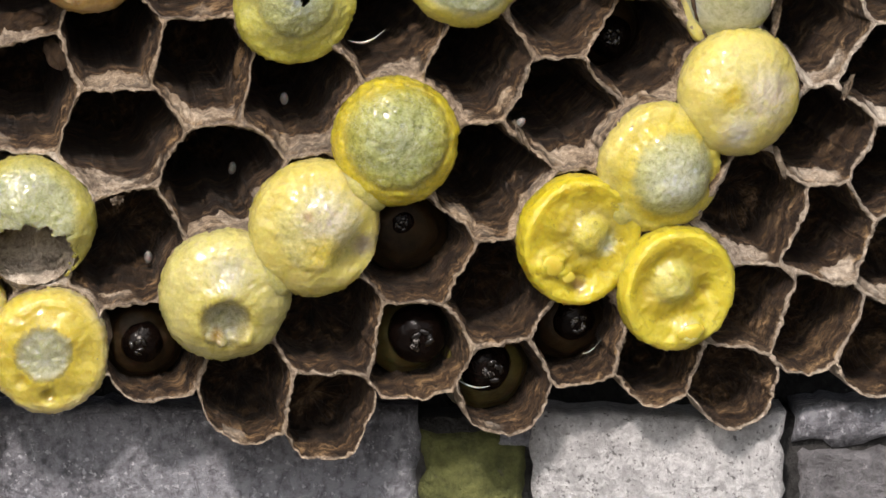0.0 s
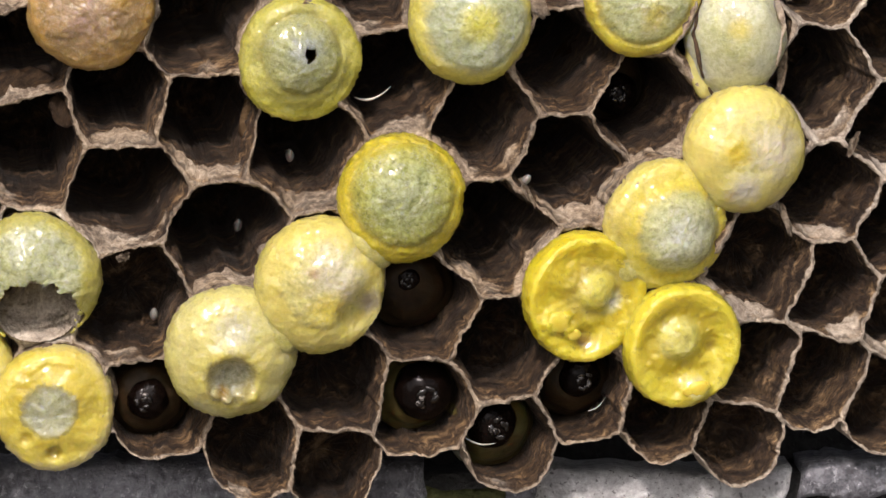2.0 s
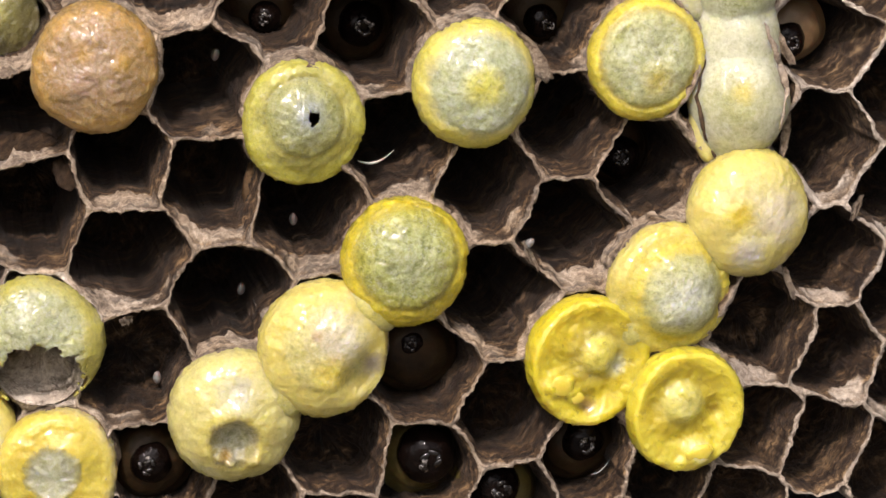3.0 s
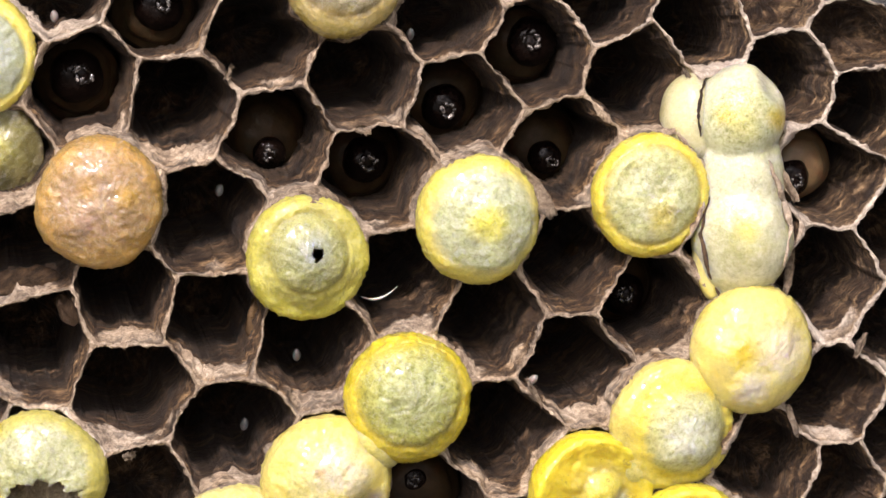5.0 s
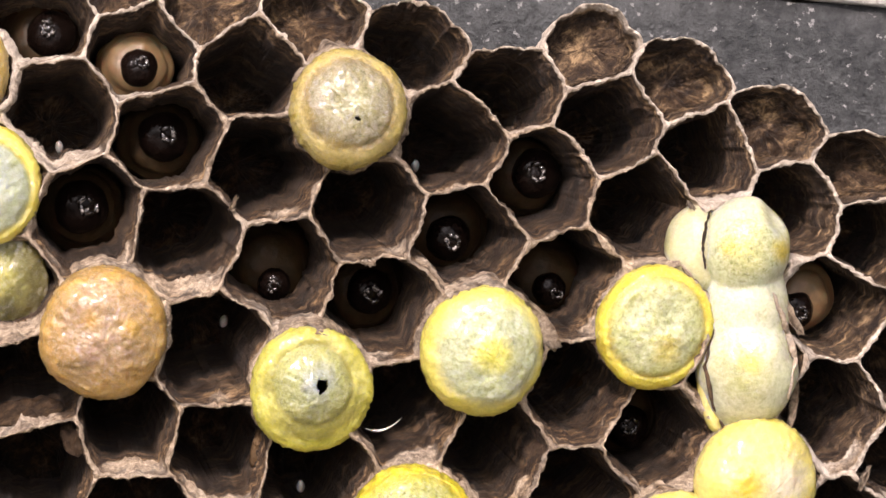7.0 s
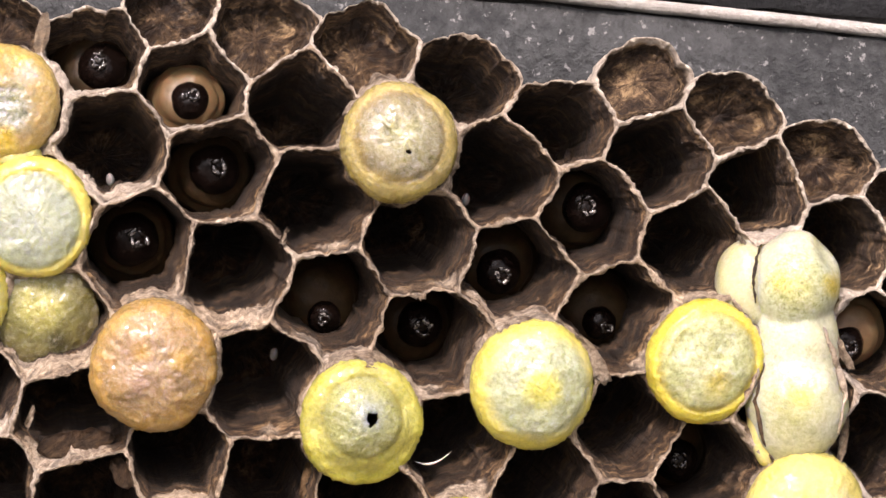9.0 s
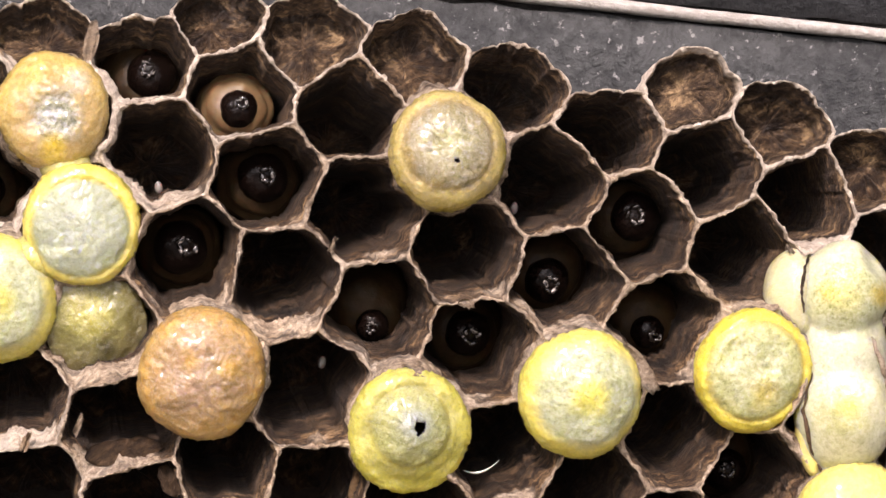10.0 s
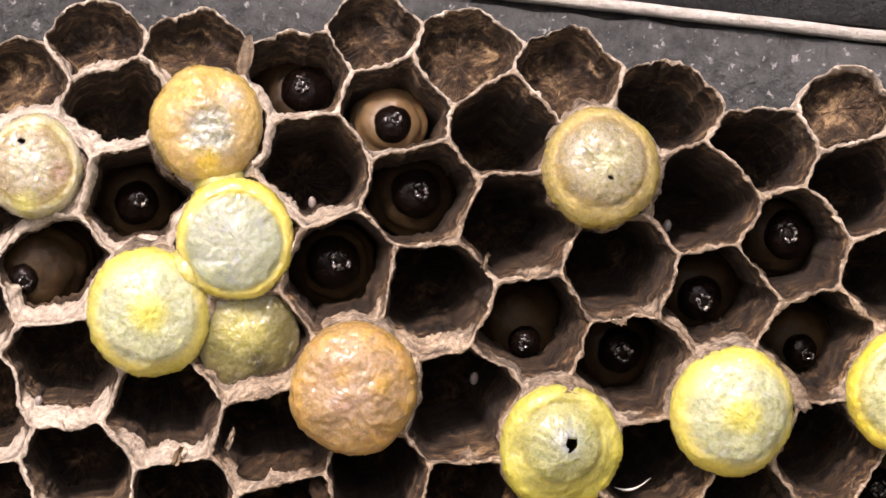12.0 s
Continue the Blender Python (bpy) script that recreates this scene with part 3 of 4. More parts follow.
def depth_of(x, z):
    """Deep cells in the middle, shallow young ones at the hem; all end before the wall."""
    away = math.hypot((x + 5) / 1.15, z + 5)
    room = 6.9 + 1.1 * min(1.0, max(0.0, (x - 2) / 5)) + 1.9 * min(1.0, max(0.0, (x - 20) / 3))
    deep = max(2.6, min(14.2 - 0.16 * away, 11.5 - dome(x, z), room - dome(x, z) if z < -19 else 99))
    top = 17.2 - 0.0055 * (x + 20) ** 2
    hem = min(1.0, max(0.0, (z - top + 2.6) / 1.6))   # the newest cells, begun along the upper edge
    return deep + (2.9 - deep) * hem


def lip(x, z):
    """How much pulp thickens the lower lip of a cell: much in the old middle, none along the upper edge."""
    share = min(1.0, max(0.0, 1.15 - (0.35 * (x + 2) + z - 4.0) / 6.5))
    if z < -24:
        share *= 0.55
    return share * (1.0 if z < -6 else min(1.0, max(0.15, (24.0 - x) / 5.0)))


CENTRES = [(x, z) for x, z, kind in LAYOUT]


def neighbours(x, z):
    found = []
    for u, v in CENTRES:
        d = math.hypot(u - x, v - z)
        if 0.1 < d < 9.5:
            found.append((d / 2, math.atan2(v - z, u - x)))
    return found


def reach(near, a):
    """How far the cell goes at the angle a, and which neighbour stops it there: half way, or the free round hem."""
    ways = [(abs(math.atan2(math.sin(a - way), math.cos(a - way))), math.atan2(math.sin(a - way), math.cos(a - way))) for half, way in near if half < 4.1]
    before = min((w for g, w in ways if w >= 0), default=9)
    after = min((-w for g, w in ways if w <= 0), default=9)
    free = 4.6 if before + after < 1.8 else MOUTH + 0.125 - 0.325 * math.sin(a) + 1.1 * max(0.0, 1 - min(before, after) / 0.7)
    best, who = free, -1
    for n, (half, way) in enumerate(near):
        c = math.cos(a - way)
        if c > 0.12 and half / c < best:
            best, who = half / c, n
    return best, who, free


def angles_of(x, z):
    """Evenly spread angles, some moved onto the corners where two walls meet."""
    near = neighbours(x, z)
    angles = [2 * math.pi * i / SEGMENTS for i in range(SEGMENTS)]
    for i in range(SEGMENTS):
        lo, hi = angles[i], 2 * math.pi * (i + 1) / SEGMENTS
        one, two = reach(near, lo)[1], reach(near, hi)[1]
        if one != two:
            for _ in range(14):
                mid = (lo + hi) / 2
                if reach(near, mid)[1] == one:
                    lo = mid
                else:
                    hi = mid
            if lo - angles[i] < hi - lo + math.pi / SEGMENTS and i > 0:
                angles[i] = lo
            elif i + 1 < SEGMENTS:
                angles[i + 1] = lo
    return angles


def outline(x, z, angles, inset, soft):
    """The mouth's radius for each angle; soft rounds the corners."""
    near = neighbours(x, z)
    radii = []
    for a in angles:
        best, who, free = reach(near, a)
        if soft:
            limits = [free] + [half / math.cos(a - way) for half, way in near if math.cos(a - way) > 0.12]
            radii.append(sum(max(l - inset, 0.3) ** -soft for l in limits) ** (-1 / soft))
        else:
            radii.append(best)
    return radii


CAPPED = []


def rim_y(x, z):
    """The rim's height: uneven, drawn out into a collar round each capped cell."""
    y = dome(x, z) + 0.75 * noise.noise((x * 0.33, z * 0.33, 3.1)) + 0.28 * noise.noise((x * 1.1, z * 1.1, 7.7)) + 0.2 * noise.noise((x * 3.7, z * 3.7, 1.7)) + 0.10 * noise.noise((x * 9.1, z * 9.1, 2.7))
    for u, v in CAPPED:
        d = math.hypot(u - x, v - z)
        if d < 5:
            y -= 0.5 * math.exp(-((d - 2.7) / 0.8) ** 2)
    return y


def wobble(x, z, amount):
    return (x + amount * noise.noise((x * 0.55, z * 0.55, 1.5)) + 0.13 * noise.noise((x * 2.3, z * 2.3, 4.4)) + 0.02 * noise.noise((x * 6, z * 6, 4.4)),
            z + amount * noise.noise((x * 0.55, z * 0.55, 9.5)) + 0.13 * noise.noise((x * 2.3, z * 2.3, 6.4)) + 0.02 * noise.noise((x * 6, z * 6, 6.4)))


SHALLOW = {"shallow": 1.9, "torn": 1.5}


def build_cell(x0, z0, kind, nest):
    """One paper tube: its rim shared with its neighbours, its wall drawn back along the lean of the comb."""
    angles = angles_of(x0, z0)
    outer = outline(x0, z0, angles, 0.0, 0)
    age = min(1.0, max(0.0, (math.hypot((x0 + 6) / 1.15, (z0 + 5) * (1.15 if z0 > 0 else 1.0)) - 18.5) / 6.0))
    half = HALF_WALL * (1 + 0.15 * age)
    mouth = outline(x0, z0, angles, half, 26)
    inner = outline(x0, z0, angles, half + 0.05, 15)
    deep = SHALLOW.get(kind, depth_of(x0, z0))
    capped = (x0, z0) in CAPPED
    steps = [("outer", 1.0, 2.2), ("outer", 1.0, 0.9), ("outer", 1.0, -0.05), ("mid", 0.5, -0.04), ("mouth", 1.0, 0.04), ("mouth", 0.99, 0.2), ("inner", 0.995, 0.5), ("inner", 0.98, 0.85), ("inner", 0.965, 1.25),
             ("inner", 0.955, min(1.7, deep * 0.45)), ("inner", 0.945, min(2.3, deep * 0.52)), ("inner", 0.94, min(3.0, deep * 0.58)), ("inner", 0.935, min(4.0, deep * 0.64)), ("inner", 0.92, deep * 0.78), ("inner", 0.90, deep - 0.7), ("inner", 0.72, deep - 0.15), ("inner", 0.3, deep)]
    loops, depths = [], []
    for shape, factor, d in steps:
        loop, darkening = [], []
        for i, a in enumerate(angles):
            ledge = 0.0
            if shape == "outer":
                r = outer[i]
            elif shape == "mid":
                r = (outer[i] + mouth[i]) / 2
            else:
                ragged = 0.09 * noise.noise((x0 + 7 * math.cos(a), z0 + 7 * math.sin(a), d * 1.5)) + 0.06 * noise.noise((x0 + 19 * math.cos(a), z0 + 19 * math.sin(a), d * 4))
                r = (mouth if shape == "mouth" else inner)[i] * factor + ragged
                px, pz = x0 + r * math.cos(a), z0 + r * math.sin(a)
                r -= (0.17 - 0.1 * age) * max(0.0, noise.noise((px * 0.9, pz * 0.9, 12.0))) - 0.05 * noise.noise((px * 5, pz * 5, d * 5))
                # pulp built up on the lower lip
                low = lip(x0, z0) * max(0.0, -math.sin(a) + 0.15) ** 1.4 * min(1.7, max(0.1, 0.65 + 0.75 * min(1.0, max(0.0, (-20 - x0) / 6)) + 1.1 * noise.noise((px * 0.3, pz * 0.3, 20.0))))
                ledge = low * min(1.0, max(0.0, d - 0.15) / 0.9)
                r -= 0.42 * ledge
                if not capped:
                    near_cap = max((math.exp(-((math.hypot(px - u, pz - v) - 3.3) / 0.55) ** 2) for u, v in CAPPED if abs(px - u) < 5 and abs(pz - v) < 5), default=0.0)
                    collar = near_cap * min(1.0, max(0.0, d + 0.1) / 0.5) * (0.75 + 0.5 * noise.noise((px * 0.9, pz * 0.9, 31.0)))
                    r -= 0.34 * collar
                    ledge = max(ledge, collar)
                r -= 0.045 * noise.noise((px * 7, pz * 7, d * 2)) + 0.13 * min(1.0, ledge) * noise.noise((px * 3.1, pz * 3.1, d * 1.2)) + 0.07 * min(1.0, ledge) * noise.noise((px * 8, pz * 8, d * 3))
                r = min(r, outer[i] - 0.05)
            x, z = wobble(x0 + r * math.cos(a), z0 + r * math.sin(a), 0.35)
            sx, sz = fan(x, z)
            way = max(d, 0)
            loop.append(((x + sx * way - x0) * MM, (rim_y(x, z) + d) * MM, (z + sz * way - z0) * MM))
            # Depth feeds the shade in the colour; the lit lower lip stays pale.
            darkening.append(0.0 if shape in ("outer", "mid") else max(0.0, d - 1.5 * ledge * max(0.0, 1 - max(0.0, d - 1.0) / 1.4)))
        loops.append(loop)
        depths.append(darkening)
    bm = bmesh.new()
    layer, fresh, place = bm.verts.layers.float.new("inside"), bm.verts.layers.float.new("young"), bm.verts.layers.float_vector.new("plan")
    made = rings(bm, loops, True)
    for loop, darkening in zip(made, depths):
        for v, d in zip(loop, darkening):
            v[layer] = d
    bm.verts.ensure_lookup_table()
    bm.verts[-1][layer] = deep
    if z0 < -14:
        age *= 0.5 if x0 > 14 else 0.2
    # Pale shallow floors; the torn cell's has light from the tear in its colour.
    if kind in SHALLOW:
        age = 1.0
        for v in bm.verts:
            v[layer] *= 0.22
    for v in bm.verts:
        v[fresh] = age
        d = v.co.y / MM - dome(x0, z0)
        sx, sz = fan(x0, z0)
        v[place] = (v.co.x - sx * d * MM, v.co.z - sz * d * MM, d * MM)
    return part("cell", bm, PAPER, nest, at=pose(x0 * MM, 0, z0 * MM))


nest = new("wasp_nest")
nest.location = (0, 0, HEIGHT)
tagged(nest, "grey-brown paper wasp comb with yellow silk caps, hanging on the wall", "wasp nest")


def cell_frame(x0, z0, d=0.0):
    """A pose whose z axis looks out of the cell, at depth d behind the mouth."""
    sx, sz = fan(x0, z0)
    axis = Vector((-sx, -1, -sz)).normalized()
    place = Vector(((x0 + sx * d) * MM, (dome(x0, z0) + d) * MM, (z0 + sz * d) * MM))
    turn = axis.to_track_quat("Z", "Y").to_matrix().to_4x4()
    return Matrix.Translation(place) @ turn


# outline of a cap from its foot to its crown: share of the radius, millimetres towards the opening
PROFILES = {
    "dome": [(0.84, -1.2), (0.95, -0.5), (1.0, 0.2), (1.0, 0.8), (0.97, 1.3), (0.91, 1.7), (0.83, 2.0), (0.74, 2.25), (0.62, 2.5), (0.48, 2.72), (0.34, 2.88), (0.2, 2.98), (0.02, 3.02)],
    "cone": [(0.84, -1.2), (0.95, -0.5), (1.0, 0.2), (1.0, 0.7), (0.96, 1.1), (0.88, 1.35), (0.78, 1.48), (0.72, 1.62), (0.62, 1.95), (0.48, 2.3), (0.34, 2.58), (0.2, 2.78), (0.02, 2.86)],
    "flat": [(0.84, -1.2), (0.95, -0.5), (1.0, 0.2), (1.0, 0.8), (0.97, 1.2), (0.90, 1.5), (0.82, 1.66), (0.76, 1.7), (0.70, 1.76), (0.52, 1.95), (0.36, 2.08), (0.2, 2.15), (0.02, 2.18)],
    "sunk": [(0.84, -1.2), (0.95, -0.5), (1.0, 0.2), (1.0, 0.9), (0.97, 1.35), (0.91, 1.5), (0.84, 1.46), (0.76, 1.36), (0.66, 1.24), (0.52, 1.18), (0.36, 1.28), (0.2, 1.42), (0.02, 1.48)],
    "low": [(0.80, -1.9), (0.84, -1.6), (0.86, -1.4), (0.86, -1.3), (0.84, -1.25), (0.8, -1.2), (0.74, -1.1), (0.66, -1.0), (0.56, -0.85), (0.44, -0.7), (0.32, -0.6), (0.2, -0.55), (0.02, -0.5)],
}
# chewed openings: place on the cap, half width and half height in millimetres
HOLES = {"hole": (0.2, 0.7, 0.34, 0.42), "tan": (-0.65, 1.4, 0.22, 0.16), "beige": (0.0, -0.8, 0.20, 0.12), "torn": (0.0, -1.95, 2.75, 2.4)}
# dents: place, radius, depth
DENTS = {"dark": [(-0.2, -1.0, 1.3, 1.0), (-0.2, -1.0, 2.1, -0.3), (0.9, -2.1, 0.5, -0.4), (-0.4, -2.2, 0.35, -0.4), (0.2, -2.0, 0.3, -0.35), (-1.0, -1.9, 0.35, -0.35)], "sunk": [(-1.9, -1.2, 0.8, -0.45), (-1.0, -1.9, 0.45, -0.4), (-1.2, -1.0, 0.3, -0.3), (0.0, -2.5, 0.7, 0.35), (-1.5, 1.2, 0.9, -0.25), (0.5, 0.4, 0.9, -0.35), (1.5, 0.0, 0.6, 0.2)], "sunk2": [(0.7, -2.4, 0.85, -0.5), (-0.4, 0.5, 1.2, -0.3), (1.6, 0.1, 0.6, 0.35), (-1.7, -0.8, 0.5, -0.2), (-1.2, 1.6, 0.5, 0.2)],
         "ring3": [(0.0, -2.4, 0.45, 0.5), (-1.6, -1.5, 0.4, 0.25)], "amber2": [(1.9, -1.3, 1.2, 0.7)], "green": [(-1.2, 0.0, 0.5, 0.2)]}


CREASED = {"ring", "ring2", "green", "hole", "beige", "tan"}
WRINKLED = {"brown": 0.18, "fuzzy": 0.18, "amber2": 0.07, "ring3": 0.08, "sunk": 0.10, "sunk2": 0.08, "dark": 0.06, "torn": 0.10, "green": 0.10, "beige": 0.06, "tan": 0.05}


def build_cap(x0, z0, kind, cell, radius, profile, label):
    """A silk lid spun over the mouth of a cell: bulging side, crinkled crown."""
    rows = PROFILES[profile]
    bm = bmesh.new()
    loops, n, count = [], 168, 62
    wu, wv, wr, rise = WINDOWS[kind]
    seed = x0 * 3.1 + z0
    marks = np.linspace(0, 1, len(rows))
    for q in np.linspace(0, 1, count):
        share, up = float(np.interp(q, marks, [r[0] for r in rows])), float(np.interp(q, marks, [r[1] for r in rows]))
        hem = max(0.0, (share - 0.8) / 0.2)
        loop = []
        for i in range(n):
            a = 2 * math.pi * i / n
            c, s = math.cos(a), math.sin(a)
            r = radius * share * (1 + 0.045 * noise.noise((c * 1.3, s * 1.3, seed)) + hem * (0.018 * noise.noise((c * 6, s * 6, seed + up)) + 0.022 * noise.noise((c * 15, s * 15, seed + up * 3))))
            if 0.0 < up < 1.5:
                r += radius * hem * (0.016 * noise.noise((c * 26, s * 26, seed)) + 0.012 * noise.noise((c * 60, s * 60, seed + up * 5)))
            u, v = r * c, r * s * 1.045
            h = up + 0.24 * noise.noise((u * 0.6, v * 0.6, seed)) + 0.08 * noise.noise((u * 1.9, v * 1.9, seed + 4))
            h += 0.06 * (0.5 - abs(noise.noise((u * 2.6, v * 2.6, seed + 8)))) + 0.045 * noise.noise((u * 6, v * 6, seed))
            if kind in WRINKLED and share < 0.97:
                h += WRINKLED[kind] * (0.5 - abs(noise.noise((u * 1.1 + 0.5 * v, v * 1.5, seed + 20)))) + 0.5 * WRINKLED[kind] * (0.5 - abs(noise.noise((u * 2.7, v * 3.1 - u, seed + 21))))
            away = math.hypot(u - wu, v - wv)
            if share < 0.95:
                step = min(1.0, max(0.0, (wr - away) / 0.5))
                h += rise * step * step * (3 - 2 * step) - (0.07 * math.exp(-((away - wr) / 0.15) ** 2) if kind in CREASED else 0.0)
            for du, dv, size, sink in DENTS.get(kind, ()):
                h -= sink * math.exp(-(((u - du) ** 2 + (v - dv) ** 2) / size ** 2) ** 2) if share < 0.93 else 0
            loop.append((u * MM, v * MM, h * MM))
        loops.append(loop)
    rings(bm, loops, True)
    if kind in HOLES:
        hu, hv, wide, high = HOLES[kind]
        gone = []
        for f in bm.faces:
            m = f.calc_center_median() / MM
            ragged = 1 + (0.35 if wide > 1 else 1.3) * noise.noise((m.x * 2.2, m.y * 2.2, seed)) + 0.2 * noise.noise((m.x * 6, m.y * 6, seed))
            if ((m.x - hu) / wide) ** 2 + ((m.y - hv) / high) ** 2 < ragged and m.z > (-1.15 if wide > 1 else 0.1):
                gone.append(f)
        bmesh.ops.delete(bm, geom=gone, context="FACES")
    m = cell_frame(x0, z0)
    tall = 0.5 * (rows[-1][1] + 0.4)
    sx, sz = fan(x0, z0)
    m = Matrix.Translation(Vector(((sx * max(tall, 0) - x0) * MM, 0, -z0 * MM))) @ m
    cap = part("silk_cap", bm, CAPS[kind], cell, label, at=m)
    if kind in HOLES:
        thick = cap.modifiers.new("thickness", "SOLIDIFY")
        thick.thickness, thick.offset = 0.14 * MM, -1
    return cap


CAP_KINDS = {
    "hole": (3.55, "cone", "yellow silk cap with a small chewed hole"),
    "green": (3.66, "dome", "glossy yellow-green silk cap"),
    "pale": (3.62, "dome", "pale yellow silk cap"),
    "ring": (3.42, "flat", "yellow silk cap with a grey translucent disc"),
    "ring2": (3.45, "flat", "yellow silk cap with a hazy disc"),
    "ring3": (3.6, "flat", "wet yellow silk cap with a grey disc"),
    "hazy": (3.70, "cone", "yellow silk cap with a hazy crown"),
    "white": (3.15, "dome", "cream white silk cap"),
    "white2": (3.55, "dome", "cream white silk cap"),
    "amber": (3.6, "dome", "yellow silk cap with a pinkish crown"),
    "amber2": (3.82, "dome", "yellow silk cap with a pinkish crown"),
    "sunk": (3.68, "sunk", "dented wet yellow silk cap"),
    "sunk2": (3.52, "sunk", "dented wet yellow silk cap"),
    "brown": (3.7, "dome", "tan brown silk cap"),
    "beige": (3.35, "dome", "beige silk cap with a tiny hole"),
    "fuzzy": (3.3, "dome", "beige silk cap with a fuzzy grey crown"),
    "tan": (2.9, "flat", "beige silk cap with a small hole"),
    "torn": (3.75, "dome", "torn greenish silk cap"),
    "dark": (3.8, "dome", "dull yellow silk cap with a dark dent"),
    "olive": (3.5, "low", "sunken olive silk cap"),
}
CAPPED += [(x, z) for x, z, kind in LAYOUT if kind in CAP_KINDS and kind != "olive"]


# where each grub's head shows and its radius, by its cell: millimetres from the nest's middle
HEADS = {(-23.42, 15.14): (-23.1, 13.9, 1.45), (-17.58, 12.90): (-17.85, 11.85, 1.12), (-15.94, 7.89): (-16.45, 7.9, 1.5), (-20.60, 2.92): (-21.3, 3.8, 1.6),
         (-9.24, -0.03): (-10.0, -0.75, 1.0), (-3.67, -2.24): (-4.4, -1.1, 1.4), (1.39, 1.96): (0.2, 2.0, 1.35), (5.74, 5.38): (5.3, 5.75, 1.45), (7.19, -1.02): (6.1, -1.0, 1.0),
         (22.41, -1.93): (20.5, -2.1, 1.1), (11.91, -9.65): (10.65, -9.05, 1.3), (-32.83, 7.50): (-33.1, 7.2, 1.3), (-0.47, -21.44): (-1.7, -19.6, 0.9), (-16.28, -27.36): (-16.8, -26.6, 1.25),
         (-0.67, -27.24): (-0.75, -26.2, 1.75), (4.35, -29.52): (3.2, -28.1, 1.6), (8.93, -26.61): (8.4, -25.4, 1.3), (-37.81, 3.16): (-39.6, 2.6, 0.9)}


def build_grub(x0, z0, pale, seed, turned=False):
    """A wasp grub: ringed body filling the cell, dark shining head towards the mouth, with wet jaws and plates."""
    rnd = random.Random(seed)
    low = z0 < -18
    back = min(depth_of(x0, z0) - 2.0, 3.0 if pale else 2.8 if low else 5.2 + rnd.uniform(-0.6, 0.6))
    m = Matrix.Translation((0, 0, HEIGHT)) @ cell_frame(x0, z0, back)
    grub = new("wasp_grub")
    grub.matrix_basis = m
    hx, hz, size = HEADS[(x0, z0)]
    at = m.inverted() @ Vector((hx * MM, (dome(x0, z0) + back - 0.7) * MM, HEIGHT + hz * MM)) / MM
    bm = bmesh.new()
    loops = []
    wide = 2.2 if pale and not turned else 2.6
    for i in range(29):
        s = i / 28
        up = -2.6 + 3.4 * s
        fold = abs(math.sin(up * 3.4))
        r = wide * math.sqrt(max(0.02, 1 - max(0, (up + 1.2) / 2.3) ** 2)) * (0.95 + 0.07 * fold)
        cx, cy = at.x * 0.6 * s, at.y * 0.6 * s
        folds = [r * (1 + 0.10 * noise.noise((1.3 * math.cos(2 * math.pi * j / 40), 1.3 * math.sin(2 * math.pi * j / 40) + seed, up))) for j in range(40)]
        loops.append([((cx + f * math.cos(2 * math.pi * j / 40)) * MM, (cy + f * math.sin(2 * math.pi * j / 40)) * MM, (up + 0.12 * noise.noise((j * 0.3, up, seed))) * MM) for j, f in enumerate(folds)])
    rings(bm, loops, True)
    part("body", bm, PALE_GRUB if pale and not turned else OLIVE_GRUB if low and -3 < x0 < 6 and z0 < -25 else SHADED_GRUB, grub)
    bm = bmesh.new()
    bmesh.ops.create_uvsphere(bm, u_segments=40, v_segments=26, radius=size * MM)
    for v in bm.verts:
        v.co.z *= 0.8
        bulge = noise.noise(v.co / MM * 0.9 + Vector((seed, 0, 0)))
        v.co += v.co.normalized() * MM * (0.12 * bulge + 0.05 * noise.noise(v.co / MM * 2.6 + Vector((0, seed, 0))))
    head = part("head", bm, HEAD, grub, "dark shining head", at=pose(at.x * MM, at.y * MM, at.z * MM))
    # jaws and face plates: a cluster of small wet lumps round the mouth, with painted glints
    spread = size * 0.5
    cx, cy = rnd.uniform(-0.2, 0.2) * size, rnd.uniform(-0.15, 0.15) * size
    for n in range(6):
        a = 2 * math.pi * n / 6 + rnd.uniform(-0.4, 0.4)
        u, v = cx + spread * rnd.uniform(0.3, 0.8) * math.cos(a), cy + spread * rnd.uniform(0.3, 0.8) * math.sin(a)
        top = 0.8 * math.sqrt(max(0.1, size ** 2 - u * u - v * v))
        bm = bmesh.new()
        bmesh.ops.create_icosphere(bm, subdivisions=2, radius=1.0)
        for w in bm.verts:
            w.co = Vector((w.co.x * size * 0.24, w.co.y * size * 0.13, w.co.z * size * 0.12)) * MM * (1 + 0.3 * noise.noise(w.co * 2 + Vector((n, seed, 0))))
        part("jaw" if n < 2 else "face_plate", bm, JAW_GLINT, head, at=pose(u * MM, v * MM, top * MM, rnd.uniform(-25, 25), rnd.uniform(-25, 25), math.degrees(a) + 90))
    tagged(grub, "wasp grub with a glossy dark head in its cell", "wasp grub", "grubs in the comb")
    return grub


def build_egg(x, z, back, lean):
    """A white egg glued by its end to a cell wall."""
    bm = bmesh.new()
    bmesh.ops.create_uvsphere(bm, u_segments=16, v_segments=12, radius=0.24 * MM)
    for v in bm.verts:
        v.co.z *= 1.5 + 0.2 * (v.co.z > 0)
    egg = part("wasp_egg", bm, SHADED_EGG, at=pose(x * MM, (dome(x, z) + back + (1.2 if back > 1 else 0)) * MM, HEIGHT + z * MM, 20, lean, 0))
    return tagged(egg, "small white wasp egg glued to a cell wall", "egg", "eggs in the comb")


# drops of glue that stand on wet caps: the cap's kind, places and sizes in millimetres
DROPS = {"sunk": [(-1.75, -1.35, 0.75), (-0.75, -2.05, 0.42)], "sunk2": [(0.75, -2.35, 0.62), (0.2, -2.55, 0.35), (1.25, -2.2, 0.35)]}


